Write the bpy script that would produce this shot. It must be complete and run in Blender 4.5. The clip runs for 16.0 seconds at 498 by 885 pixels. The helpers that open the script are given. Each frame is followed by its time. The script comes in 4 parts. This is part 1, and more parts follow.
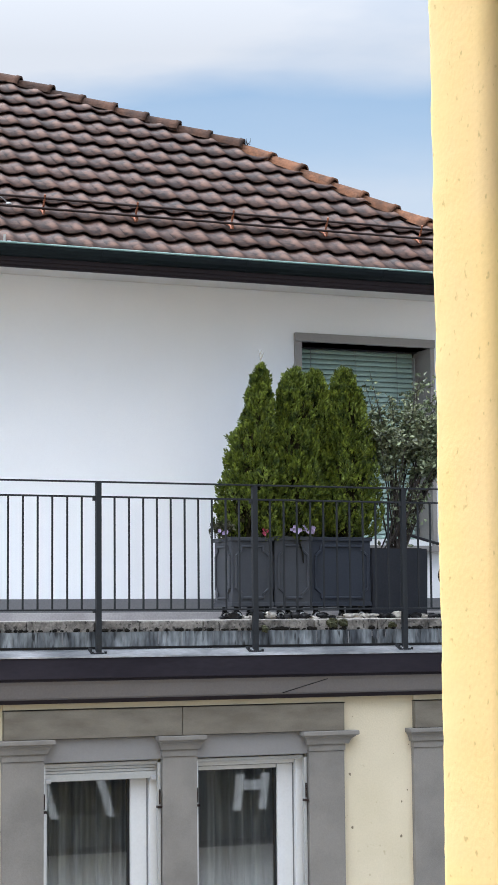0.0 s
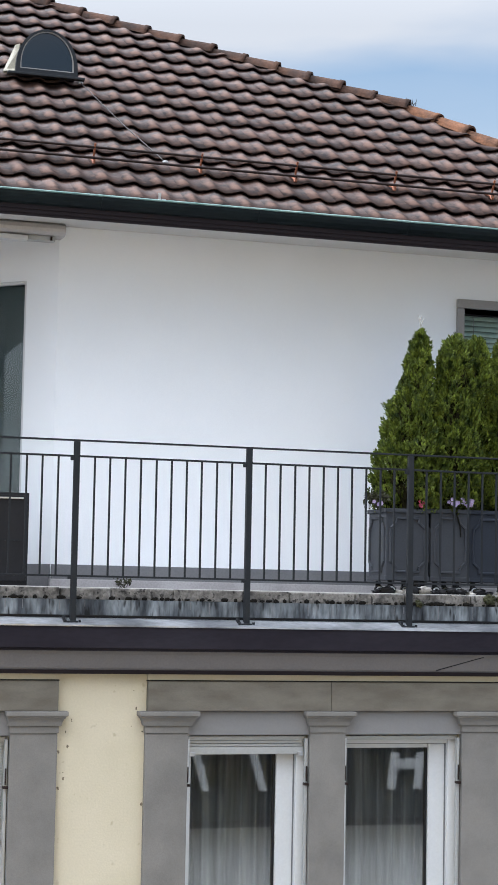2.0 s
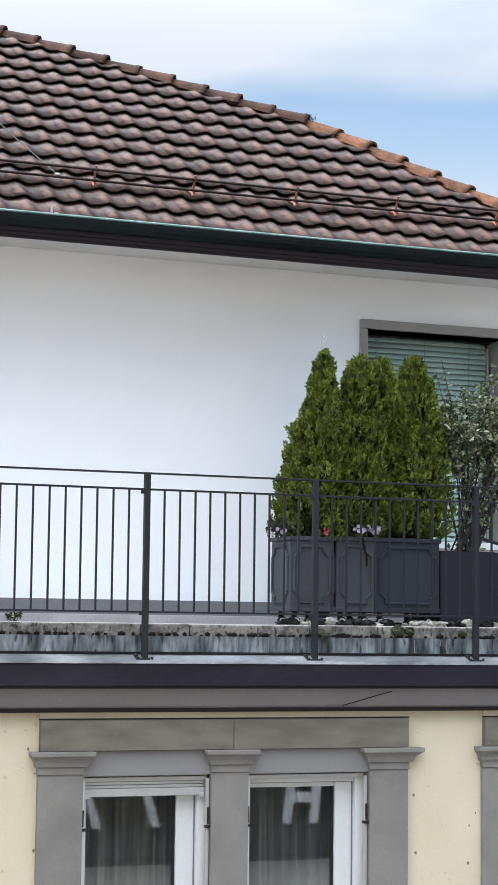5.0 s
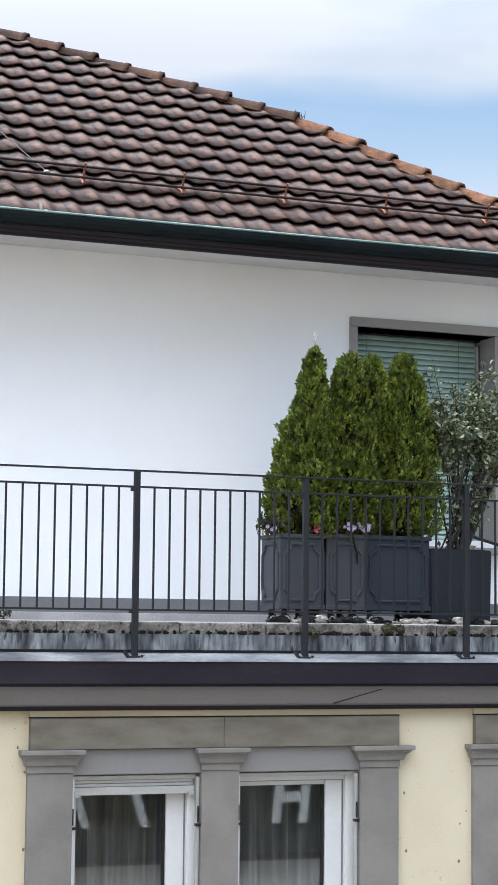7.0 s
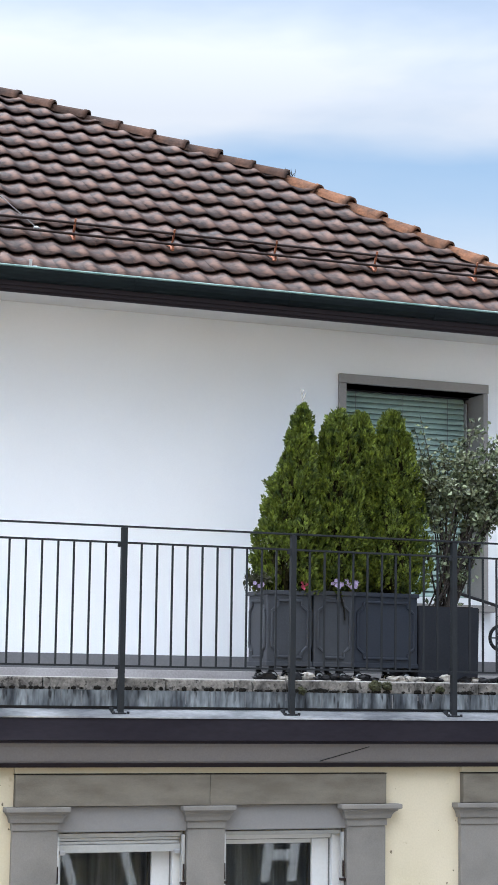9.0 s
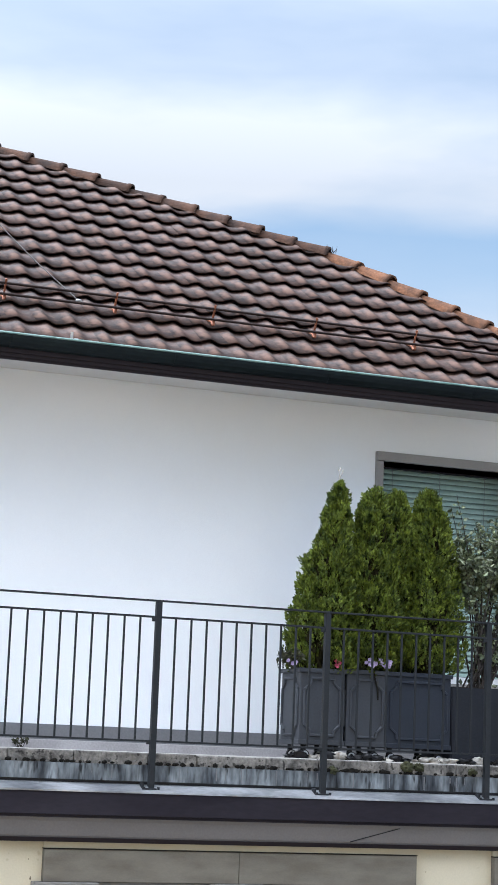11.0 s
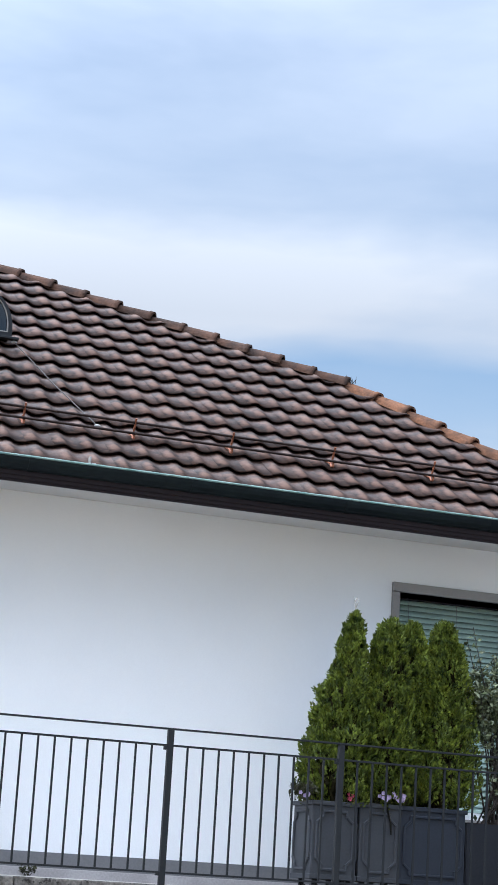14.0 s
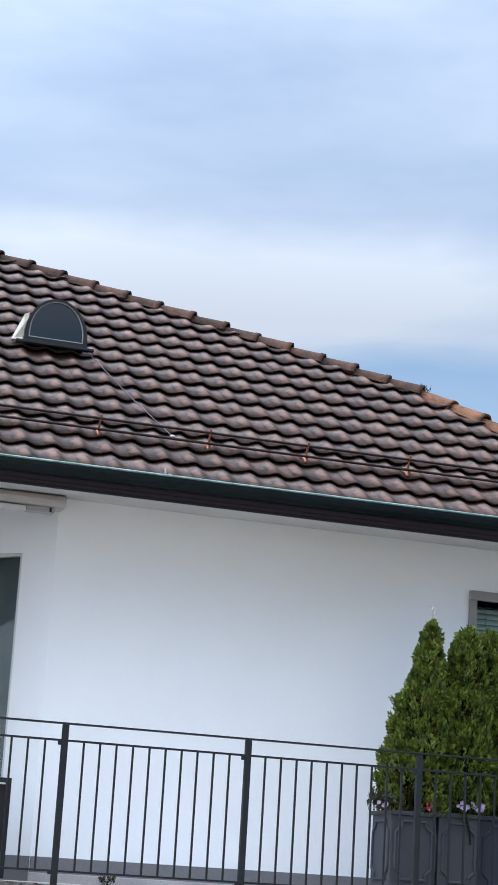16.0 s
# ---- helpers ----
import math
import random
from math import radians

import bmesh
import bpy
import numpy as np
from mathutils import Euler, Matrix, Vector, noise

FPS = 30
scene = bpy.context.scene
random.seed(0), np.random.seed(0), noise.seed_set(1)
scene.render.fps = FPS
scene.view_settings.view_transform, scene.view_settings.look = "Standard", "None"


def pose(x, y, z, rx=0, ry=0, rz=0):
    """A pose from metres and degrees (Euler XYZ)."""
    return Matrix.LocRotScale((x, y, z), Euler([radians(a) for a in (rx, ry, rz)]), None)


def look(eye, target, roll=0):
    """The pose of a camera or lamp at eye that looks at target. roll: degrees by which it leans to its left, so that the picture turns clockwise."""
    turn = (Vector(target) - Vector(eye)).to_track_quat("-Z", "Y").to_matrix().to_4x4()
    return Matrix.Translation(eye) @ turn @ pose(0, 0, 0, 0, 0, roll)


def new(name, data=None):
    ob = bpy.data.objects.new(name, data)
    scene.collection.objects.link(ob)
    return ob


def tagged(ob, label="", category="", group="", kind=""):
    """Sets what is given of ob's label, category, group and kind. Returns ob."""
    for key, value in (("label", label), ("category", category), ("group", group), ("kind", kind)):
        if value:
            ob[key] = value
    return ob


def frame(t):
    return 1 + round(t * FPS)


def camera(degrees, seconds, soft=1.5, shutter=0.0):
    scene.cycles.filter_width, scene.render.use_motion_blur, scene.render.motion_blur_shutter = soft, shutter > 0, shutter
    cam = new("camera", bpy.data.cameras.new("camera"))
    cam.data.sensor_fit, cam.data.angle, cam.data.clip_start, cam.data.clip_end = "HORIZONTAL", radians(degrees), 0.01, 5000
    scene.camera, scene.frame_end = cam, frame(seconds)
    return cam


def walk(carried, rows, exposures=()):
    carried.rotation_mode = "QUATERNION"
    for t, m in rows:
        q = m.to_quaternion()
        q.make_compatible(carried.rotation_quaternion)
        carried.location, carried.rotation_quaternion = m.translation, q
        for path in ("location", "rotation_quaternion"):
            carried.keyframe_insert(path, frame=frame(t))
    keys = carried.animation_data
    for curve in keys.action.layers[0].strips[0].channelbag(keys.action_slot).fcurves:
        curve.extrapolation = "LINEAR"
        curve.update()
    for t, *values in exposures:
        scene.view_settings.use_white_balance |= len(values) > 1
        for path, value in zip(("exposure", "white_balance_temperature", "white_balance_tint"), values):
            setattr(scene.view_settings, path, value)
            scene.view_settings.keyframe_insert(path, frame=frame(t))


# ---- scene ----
cam = camera(15.190, 16.0, soft=1.6)
ROWS = [  # seconds, eye, pitch, roll, yaw
    (0.0, -4.4044, -13.7018, -0.1712, 5.621, 0.517, -22.448),
    (0.5, -4.3907, -13.6955, -0.1632, 5.658, 0.134, -21.982),
    (1.0, -4.2008, -13.5893, -0.1999, 5.636, -0.287, -20.461),
    (1.5, -4.1006, -13.4595, -0.2220, 5.330, -0.802, -18.580),
    (2.0, -4.1522, -13.2948, -0.1955, 4.856, -1.087, -17.459),
    (2.5, -4.0781, -13.0830, -0.1973, 4.632, -0.801, -16.509),
    (3.0, -3.9806, -12.9036, -0.1813, 4.815, -0.402, -16.754),
    (3.5, -3.9922, -12.8316, -0.1468, 5.164, -0.315, -18.067),
    (4.0, -4.0058, -12.7355, -0.1702, 5.607, -0.483, -19.396),
    (4.5, -4.0447, -12.6766, -0.1542, 5.714, -0.711, -20.633),
    (7.0, -4.0494, -12.6000, -0.1823, 5.782, -0.569, -21.344),
    (7.5, -4.0506, -12.6180, -0.1761, 6.212, -0.443, -21.436),
    (8.0, -4.0403, -12.6379, -0.1751, 6.662, -0.475, -21.617),
    (10.5, -3.9935, -12.6068, -0.1688, 8.950, -1.820, -20.851),
    (11.0, -4.0368, -12.6401, -0.1255, 9.581, -2.167, -20.685),
    (11.5, -4.0100, -12.6340, -0.1293, 10.361, -2.290, -20.565),
    (12.0, -3.9935, -12.6210, -0.1535, 11.189, -2.348, -20.666),
    (12.5, -3.9792, -12.6150, -0.1504, 11.845, -2.459, -20.738),
    (13.0, -3.9834, -12.5946, -0.1484, 12.466, -2.759, -20.760),
    (13.5, -3.9978, -12.6407, -0.1391, 13.021, -3.039, -20.537),
    (14.0, -4.0078, -12.6237, -0.1412, 13.564, -3.280, -20.299),
    (14.5, -3.9965, -12.6359, -0.1293, 13.840, -3.296, -19.713),
    (15.0, -4.0185, -12.6388, -0.1290, 13.903, -3.335, -19.053),
    (15.5, -4.0212, -12.6394, -0.1290, 13.793, -3.293, -18.339),
    (16.0, -4.0166, -12.6316, -0.1302, 13.676, -3.341, -17.963),
]
walk(cam, [(t, pose(x, y, z, 90 + pitch, roll, yaw)) for t, x, y, z, pitch, roll, yaw in ROWS],
     [(0.0, 0.0, 6020, 8.2), (2.0, -0.06, 6000, 8.2), (3.3, 0.19, 6010, 8.2), (4.4, 0.12, 6010, 8.2), (8.0, 0.12, 5970, 8), (12.5, 0.02, 5790, 7.5), (16.0, -0.15, 5660, 7.5)])

# ---- world and sun ----
SUN_TO = Vector((-0.75, 0.10, 0.65)).normalized()
world = bpy.data.worlds.new("world")
scene.world = world
world.use_nodes = True
wn, wl = world.node_tree.nodes, world.node_tree.links
wn.clear()


def wnode(kind, **values):
    n = wn.new(kind)
    for k, val in values.items():
        n.inputs[k].default_value = val
    return n


sky = wn.new("ShaderNodeTexSky")
sky.sky_type = "NISHITA"
sky.sun_disc = False
sky.sun_elevation = math.asin(SUN_TO.z)
sky.sun_rotation = math.atan2(SUN_TO.x, SUN_TO.y)
sky.air_density, sky.dust_density, sky.ozone_density = 1.3, 0.4, 2.5
coord = wn.new("ShaderNodeTexCoord")
# layers of thin cloud by height in the sky, pulled about by noise
stretch = wn.new("ShaderNodeMapping")
stretch.inputs["Rotation"].default_value = (0.0, radians(3), radians(18))
stretch.inputs["Scale"].default_value = (1.1, 1.1, 3.6)
wl.new(coord.outputs["Generated"], stretch.inputs["Vector"])
veil = wnode("ShaderNodeTexNoise", Scale=2.1, Detail=6.0, Roughness=0.55)
wl.new(stretch.outputs[0], veil.inputs["Vector"])
wisp = wnode("ShaderNodeTexNoise", Scale=4.2, Detail=5.0, Roughness=0.5, Distortion=0.15)
wl.new(stretch.outputs[0], wisp.inputs["Vector"])
split = wn.new("ShaderNodeSeparateXYZ")
wl.new(coord.outputs["Generated"], split.inputs[0])
pull = wn.new("ShaderNodeMath")
pull.operation = "MULTIPLY_ADD"
pull.inputs[1].default_value = 0.07
wl.new(veil.outputs["Fac"], pull.inputs[0])
wl.new(split.outputs["Z"], pull.inputs[2])
ramp = wn.new("ShaderNodeValToRGB")
for i, (at, c) in enumerate([(0.20, 0.72), (0.268, 0.62), (0.294, 0.30), (0.313, 0.24), (0.329, 0.86), (0.346, 1.0), (0.367, 0.93), (0.390, 0.50), (0.424, 0.43), (0.50, 0.46), (0.85, 0.85)]):
    e = ramp.color_ramp.elements[i] if i < 2 else ramp.color_ramp.elements.new(at)
    e.position, e.color = at, (c, c, c, 1)
wl.new(pull.outputs[0], ramp.inputs["Fac"])
fray = wn.new("ShaderNodeMapRange")
fray.inputs["From Min"].default_value, fray.inputs["From Max"].default_value = 0.35, 0.65
fray.inputs["To Min"].default_value, fray.inputs["To Max"].default_value = 0.70, 1.22
wl.new(wisp.outputs["Fac"], fray.inputs["Value"])
cover = wn.new("ShaderNodeMath")
cover.operation = "MULTIPLY"
cover.use_clamp = True
wl.new(ramp.outputs["Color"], cover.inputs[0])
wl.new(fray.outputs[0], cover.inputs[1])
# thin cloud is brighter towards the sun
toward = wn.new("ShaderNodeVectorMath")
toward.operation = "DOT_PRODUCT"
toward.inputs[1].default_value = SUN_TO
wl.new(coord.outputs["Generated"], toward.inputs[0])
glow = wn.new("ShaderNodeMapRange")
glow.interpolation_type = "SMOOTHSTEP"
glow.inputs["From Min"].default_value, glow.inputs["From Max"].default_value = 0.1, 1.0
glow.inputs["To Min"].default_value, glow.inputs["To Max"].default_value = 5.3, 18.0
wl.new(toward.outputs["Value"], glow.inputs["Value"])
# and brighter overhead than near the horizon
lift = wn.new("ShaderNodeMapRange")
lift.inputs["From Min"].default_value, lift.inputs["From Max"].default_value = 0.30, 1.0
lift.inputs["To Min"].default_value, lift.inputs["To Max"].default_value = 1.0, 4.4
wl.new(split.outputs["Z"], lift.inputs["Value"])
shine = wn.new("ShaderNodeMath")
shine.operation = "MULTIPLY"
wl.new(glow.outputs[0], shine.inputs[0])
wl.new(lift.outputs[0], shine.inputs[1])
cloud = wn.new("ShaderNodeVectorMath")
cloud.operation = "SCALE"
cloud.inputs[0].default_value = (0.960, 0.97, 1.015)
wl.new(shine.outputs[0], cloud.inputs["Scale"])
blend = wn.new("ShaderNodeMix")
blend.data_type = "RGBA"
wl.new(cover.outputs[0], blend.inputs["Factor"])
wl.new(sky.outputs["Color"], blend.inputs["A"])
wl.new(cloud.outputs["Vector"], blend.inputs["B"])
back = wnode("ShaderNodeBackground", Strength=0.155)
wl.new(blend.outputs["Result"], back.inputs["Color"])
wout = wn.new("ShaderNodeOutputWorld")
wl.new(back.outputs[0], wout.inputs["Surface"])

sun = new("sun", bpy.data.lights.new("sun", "SUN"))
sun.data.energy, sun.data.angle, sun.data.color = 1.25, radians(14), (1.0, 0.95, 0.87)
sun.matrix_basis = look(SUN_TO * 50, (0, 0, 0))


# ---- materials ----
def material(name, base, rough=0.6, metal=0.0, spread=0.12, scale=8.0, fine=60.0, bump=0.15, second=None, spots=0.0, objects=0.0, stretch_by=(1, 1, 1), islands=0.0, spec=0.5, spot_at=0.64, spot_scale=0.0, spot_colour=None, spot_soft=0.09, worn_shine=None):
    """Base colour with large stains, fine grain and relief. second: the colour that the stains lean to. objects: how far single pieces differ."""
    m = bpy.data.materials.new(name)
    m.use_nodes = True
    n, l = m.node_tree.nodes, m.node_tree.links
    p = n["Principled BSDF"]
    p.inputs["Roughness"].default_value, p.inputs["Metallic"].default_value = rough, metal
    p.inputs["Specular IOR Level"].default_value = spec
    tc = n.new("ShaderNodeTexCoord")
    mp = n.new("ShaderNodeMapping")
    mp.inputs["Scale"].default_value = stretch_by
    l.new(tc.outputs["Object"], mp.inputs["Vector"])
    vec = mp.outputs[0]
    if objects:
        info = n.new("ShaderNodeObjectInfo")
        shift = n.new("ShaderNodeVectorMath")
        shift.operation = "MULTIPLY_ADD"
        shift.inputs[1].default_value, shift.inputs[2].default_value = (37, 21, 11), (0, 0, 0)
        l.new(info.outputs["Random"], shift.inputs[0])
        plus = n.new("ShaderNodeVectorMath")
        l.new(vec, plus.inputs[0])
        l.new(shift.outputs[0], plus.inputs[1])
        vec = plus.outputs[0]
    big = n.new("ShaderNodeTexNoise")
    big.inputs["Scale"].default_value, big.inputs["Detail"].default_value = scale, 5
    l.new(vec, big.inputs["Vector"])
    small = n.new("ShaderNodeTexNoise")
    small.inputs["Scale"].default_value, small.inputs["Detail"].default_value = fine, 3
    l.new(vec, small.inputs["Vector"])
    r = n.new("ShaderNodeValToRGB")
    r.color_ramp.elements[0].position, r.color_ramp.elements[1].position = 0.38, 0.68
    to = second or tuple(c * (1 - spread) for c in base)
    r.color_ramp.elements[0].color, r.color_ramp.elements[1].color = (*base, 1), (*to, 1)
    l.new(big.outputs["Fac"], r.inputs["Fac"])
    hsv = n.new("ShaderNodeHueSaturation")
    l.new(r.outputs["Color"], hsv.inputs["Color"])
    v = n.new("ShaderNodeMapRange")
    v.inputs["From Min"].default_value, v.inputs["From Max"].default_value = 0.3, 0.7
    v.inputs["To Min"].default_value, v.inputs["To Max"].default_value = 1 - spread, 1 + spread
    l.new(small.outputs["Fac"], v.inputs["Value"])
    last = v.outputs[0]
    if objects or islands:
        rnd = info.outputs["Random"] if objects else n.new("ShaderNodeNewGeometry").outputs["Random Per Island"]
        k = objects or islands
        ov = n.new("ShaderNodeMapRange")
        ov.inputs["To Min"].default_value, ov.inputs["To Max"].default_value = 1 - k, 1 + k
        l.new(rnd, ov.inputs["Value"])
        mul = n.new("ShaderNodeMath")
        mul.operation = "MULTIPLY"
        l.new(last, mul.inputs[0])
        l.new(ov.outputs[0], mul.inputs[1])
        last = mul.outputs[0]
    l.new(last, hsv.inputs["Value"])
    colour = hsv.outputs["Color"]
    if spots:
        vo = n.new("ShaderNodeTexNoise")
        vo.inputs["Scale"].default_value, vo.inputs["Detail"].default_value = spot_scale or fine * 0.35, 2
        l.new(vec, vo.inputs["Vector"])
        sr = n.new("ShaderNodeValToRGB")
        sr.color_ramp.elements[0].position, sr.color_ramp.elements[1].position = spot_at, spot_at + spot_soft
        sr.color_ramp.elements[0].color, sr.color_ramp.elements[1].color = (0, 0, 0, 1), (spots, spots, spots, 1)
        l.new(vo.outputs["Fac"], sr.inputs["Fac"])
        mx = n.new("ShaderNodeMix")
        mx.data_type = "RGBA"
        l.new(sr.outputs["Color"], mx.inputs["Factor"])
        l.new(colour, mx.inputs["A"])
        mx.inputs["B"].default_value = (*(spot_colour or [c * 0.3 for c in base]), 1)
        colour = mx.outputs["Result"]
    if worn_shine:
        # paler oval beside each tile's crest: worn clay plus a painted highlight
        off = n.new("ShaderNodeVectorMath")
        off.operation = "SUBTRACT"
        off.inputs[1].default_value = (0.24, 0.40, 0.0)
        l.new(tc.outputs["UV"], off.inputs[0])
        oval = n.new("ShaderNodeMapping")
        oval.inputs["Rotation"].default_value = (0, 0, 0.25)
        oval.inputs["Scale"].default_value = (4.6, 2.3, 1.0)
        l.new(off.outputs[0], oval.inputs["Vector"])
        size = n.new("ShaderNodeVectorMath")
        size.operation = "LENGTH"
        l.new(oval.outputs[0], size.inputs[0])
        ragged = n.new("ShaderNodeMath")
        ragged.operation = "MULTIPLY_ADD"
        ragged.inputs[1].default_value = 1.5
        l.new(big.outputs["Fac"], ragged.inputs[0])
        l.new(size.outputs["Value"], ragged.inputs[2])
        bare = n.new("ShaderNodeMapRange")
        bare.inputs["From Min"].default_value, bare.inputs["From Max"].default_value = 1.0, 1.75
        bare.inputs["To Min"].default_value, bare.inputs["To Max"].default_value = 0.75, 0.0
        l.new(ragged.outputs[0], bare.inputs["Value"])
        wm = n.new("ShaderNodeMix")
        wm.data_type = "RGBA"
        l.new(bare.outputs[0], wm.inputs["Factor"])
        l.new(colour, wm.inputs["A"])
        wm.inputs["B"].default_value = (*worn_shine, 1)
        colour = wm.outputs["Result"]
    l.new(colour, p.inputs["Base Color"])
    if bump:
        b = n.new("ShaderNodeBump")
        b.inputs["Strength"].default_value, b.inputs["Distance"].default_value = bump, 0.01
        l.new(small.outputs["Fac"], b.inputs["Height"])
        l.new(b.outputs[0], p.inputs["Normal"])
    return m


M_WALL = material("white_render", (0.83, 0.845, 0.865), 0.9, spread=0.03, scale=1.2, fine=160, bump=0.12)
M_CREAM = material("cream_render", (0.57, 0.51, 0.38), 0.9, spread=0.035, scale=2.2, fine=70, bump=0.14, second=(0.52, 0.465, 0.335), spots=0.5, spot_at=0.70, spot_scale=14, spot_colour=(0.30, 0.25, 0.16))
M_STONE = material("grey_stone", (0.202, 0.191, 0.175), 0.85, spread=0.07, scale=3.5, fine=120, bump=0.12, second=(0.160, 0.152, 0.140), spec=0.25)
M_STONE_LINTEL = material("weathered_lintel_stone", (0.165, 0.150, 0.124), 0.88, spread=0.10, scale=3, fine=110, bump=0.15, second=(0.120, 0.107, 0.086), stretch_by=(1.0, 1, 3), spec=0.2)
M_BOX = material("grey_painted_box", (0.185, 0.180, 0.178), 0.6, spread=0.04, scale=2, fine=80, bump=0.04)
M_FASCIA = material("dark_fascia_metal", (0.017, 0.0145, 0.020), 0.65, metal=0.0, spread=0.10, scale=2.5, fine=50, bump=0.06, second=(0.026, 0.023, 0.030), stretch_by=(0.3, 1, 1), spec=0.12)
M_FRIEZE = material("grey_frieze_paint", (0.185, 0.173, 0.170), 0.8, spread=0.06, scale=2, fine=70, bump=0.08, spec=0.2)
M_SHEET = material("pale_metal_sheet", (0.56, 0.57, 0.60), 0.30, metal=0.7, spread=0.15, scale=4, fine=40, bump=0.08, second=(0.20, 0.21, 0.23), stretch_by=(0.5, 1, 1))
M_ZINC = material("streaked_zinc", (0.042, 0.047, 0.055), 0.6, metal=0.2, spread=0.5, scale=7, fine=26, bump=0.2, second=(0.20, 0.22, 0.235), stretch_by=(1.3, 1, 0.30), spots=0.85, spot_at=0.60, spot_scale=17, spot_colour=(0.010, 0.010, 0.011), spec=0.15)
M_CONCRETE = material("weathered_concrete", (0.225, 0.212, 0.196), 0.92, spread=0.28, scale=11, fine=45, bump=0.5, second=(0.060, 0.057, 0.054), spots=0.8, spot_at=0.58, spot_scale=30, spot_colour=(0.018, 0.017, 0.017), spec=0.15)
M_TERRACE = material("terrace_concrete", (0.38, 0.365, 0.365), 0.9, spread=0.10, scale=3, fine=60, bump=0.2, second=(0.30, 0.285, 0.285))
M_SKIRT = material("grey_skirting", (0.165, 0.165, 0.172), 0.8, spread=0.07, scale=3, fine=60, bump=0.1, spec=0.2)
M_IRON = material("anthracite_iron", (0.018, 0.020, 0.023), 0.55, metal=0.15, spread=0.12, scale=6, fine=80, bump=0.05, spec=0.22)
# the pale ovals mix worn clay with a highlight painted on the crests
M_TILE = material("brown_roof_tile", (0.060, 0.034, 0.026), 0.5, spread=0.22, scale=9, fine=55, bump=0.35, second=(0.030, 0.020, 0.018), objects=0.38, spots=0.6, spec=0.30, spot_at=0.50, spot_scale=12, spot_colour=(0.13, 0.070, 0.052), spot_soft=0.25, worn_shine=(0.205, 0.118, 0.085))
M_TILE_REST = material("brown_roof_tile_rest", (0.060, 0.034, 0.026), 0.5, spread=0.22, scale=9, fine=55, bump=0.35, second=(0.030, 0.020, 0.018), islands=0.38, spec=0.30, spots=0.6, spot_at=0.50, spot_scale=12, spot_colour=(0.13, 0.070, 0.052), spot_soft=0.25, worn_shine=(0.205, 0.118, 0.085))
M_CAP = material("brown_hip_tile", (0.060, 0.033, 0.023), 0.85, spread=0.25, scale=7, fine=45, bump=0.4, second=(0.030, 0.021, 0.018), objects=0.3, spec=0.08)
M_CAP_NEW = material("orange_hip_tile", (0.130, 0.062, 0.035), 0.85, spread=0.25, scale=9, fine=45, bump=0.4, second=(0.055, 0.031, 0.021), objects=0.25, spec=0.08)
M_GUTTER = material("dark_green_gutter", (0.006, 0.009, 0.011), 0.36, metal=0.0, spread=0.2, scale=5, fine=40, bump=0.08, second=(0.009, 0.014, 0.015), stretch_by=(0.4, 1, 1), spec=0.12)
M_PATINA = material("copper_patina_edge", (0.21, 0.30, 0.28), 0.6, metal=0.3, spread=0.2, scale=6, fine=50, bump=0.1, second=(0.10, 0.19, 0.17))
M_EAVE = material("brown_eave_board", (0.018, 0.013, 0.015), 0.65, spread=0.12, scale=3, fine=60, bump=0.1, stretch_by=(0.15, 1, 2), spec=0.15)
M_SOFFIT = material("pale_soffit_board", (0.55, 0.53, 0.50), 0.8, spread=0.04, scale=3, fine=60, bump=0.05)
M_COPPER = material("rusty_snow_hook", (0.28, 0.105, 0.055), 0.6, metal=0.5, spread=0.2, scale=20, fine=90, bump=0.15)
M_ROD = material("dark_snow_rod", (0.030, 0.020, 0.018), 0.6, metal=0.4, spread=0.15, scale=8, fine=50, bump=0.1, spec=0.2)
M_STEEL = material("bright_steel", (0.62, 0.62, 0.62), 0.35, metal=0.9, spread=0.1, scale=12, fine=60, bump=0.05)
M_WHITE = material("white_window_paint", (0.56, 0.57, 0.575), 0.4, spread=0.03, scale=3, fine=60, bump=0.02)
M_ALU = material("grey_aluminium", (0.39, 0.395, 0.39), 0.45, metal=0.3, spread=0.06, scale=4, fine=60, bump=0.03)
M_TAUPE = material("taupe_window_surround", (0.26, 0.245, 0.235), 0.7, spread=0.06, scale=3, fine=70, bump=0.06)
M_SLAT = material("green_grey_blind", (0.37, 0.50, 0.45), 0.5, metal=0.1, spread=0.06, scale=3, fine=40, bump=0.02)
# near black puts the shade of unlit rooms into the surface colour
M_ROOM_SHADE = material("unlit_room_shade", (0.035, 0.037, 0.038), 0.9, spread=0.1, scale=2, fine=20, bump=0.0)
# the darker upright streaks paint the shade between folds
M_CURTAIN = material("grey_white_curtain_fold_shade", (0.50, 0.525, 0.52), 0.9, spread=0.10, scale=9, fine=60, bump=0.1, second=(0.20, 0.215, 0.21), stretch_by=(1, 1, 0.06))
M_PLANTER = material("grey_plastic_planter", (0.046, 0.050, 0.059), 0.55, spread=0.08, scale=4, fine=70, bump=0.05, spec=0.22)
M_PLANTER_DARK = material("dark_plastic_planter", (0.026, 0.031, 0.043), 0.6, spread=0.08, scale=4, fine=70, bump=0.05, spec=0.18)
M_POT = material("black_plastic_pot", (0.019, 0.021, 0.027), 0.6, spread=0.1, scale=4, fine=70, bump=0.05, spec=0.15)
M_SOIL = material("potting_soil", (0.035, 0.026, 0.020), 0.95, spread=0.3, scale=20, fine=90, bump=0.6, spec=0.1)
M_THUJA = material("thuja_foliage", (0.122, 0.155, 0.018), 0.6, spread=0.28, scale=15, fine=35, bump=0.0, second=(0.019, 0.034, 0.006), islands=0.4, spec=0.25)
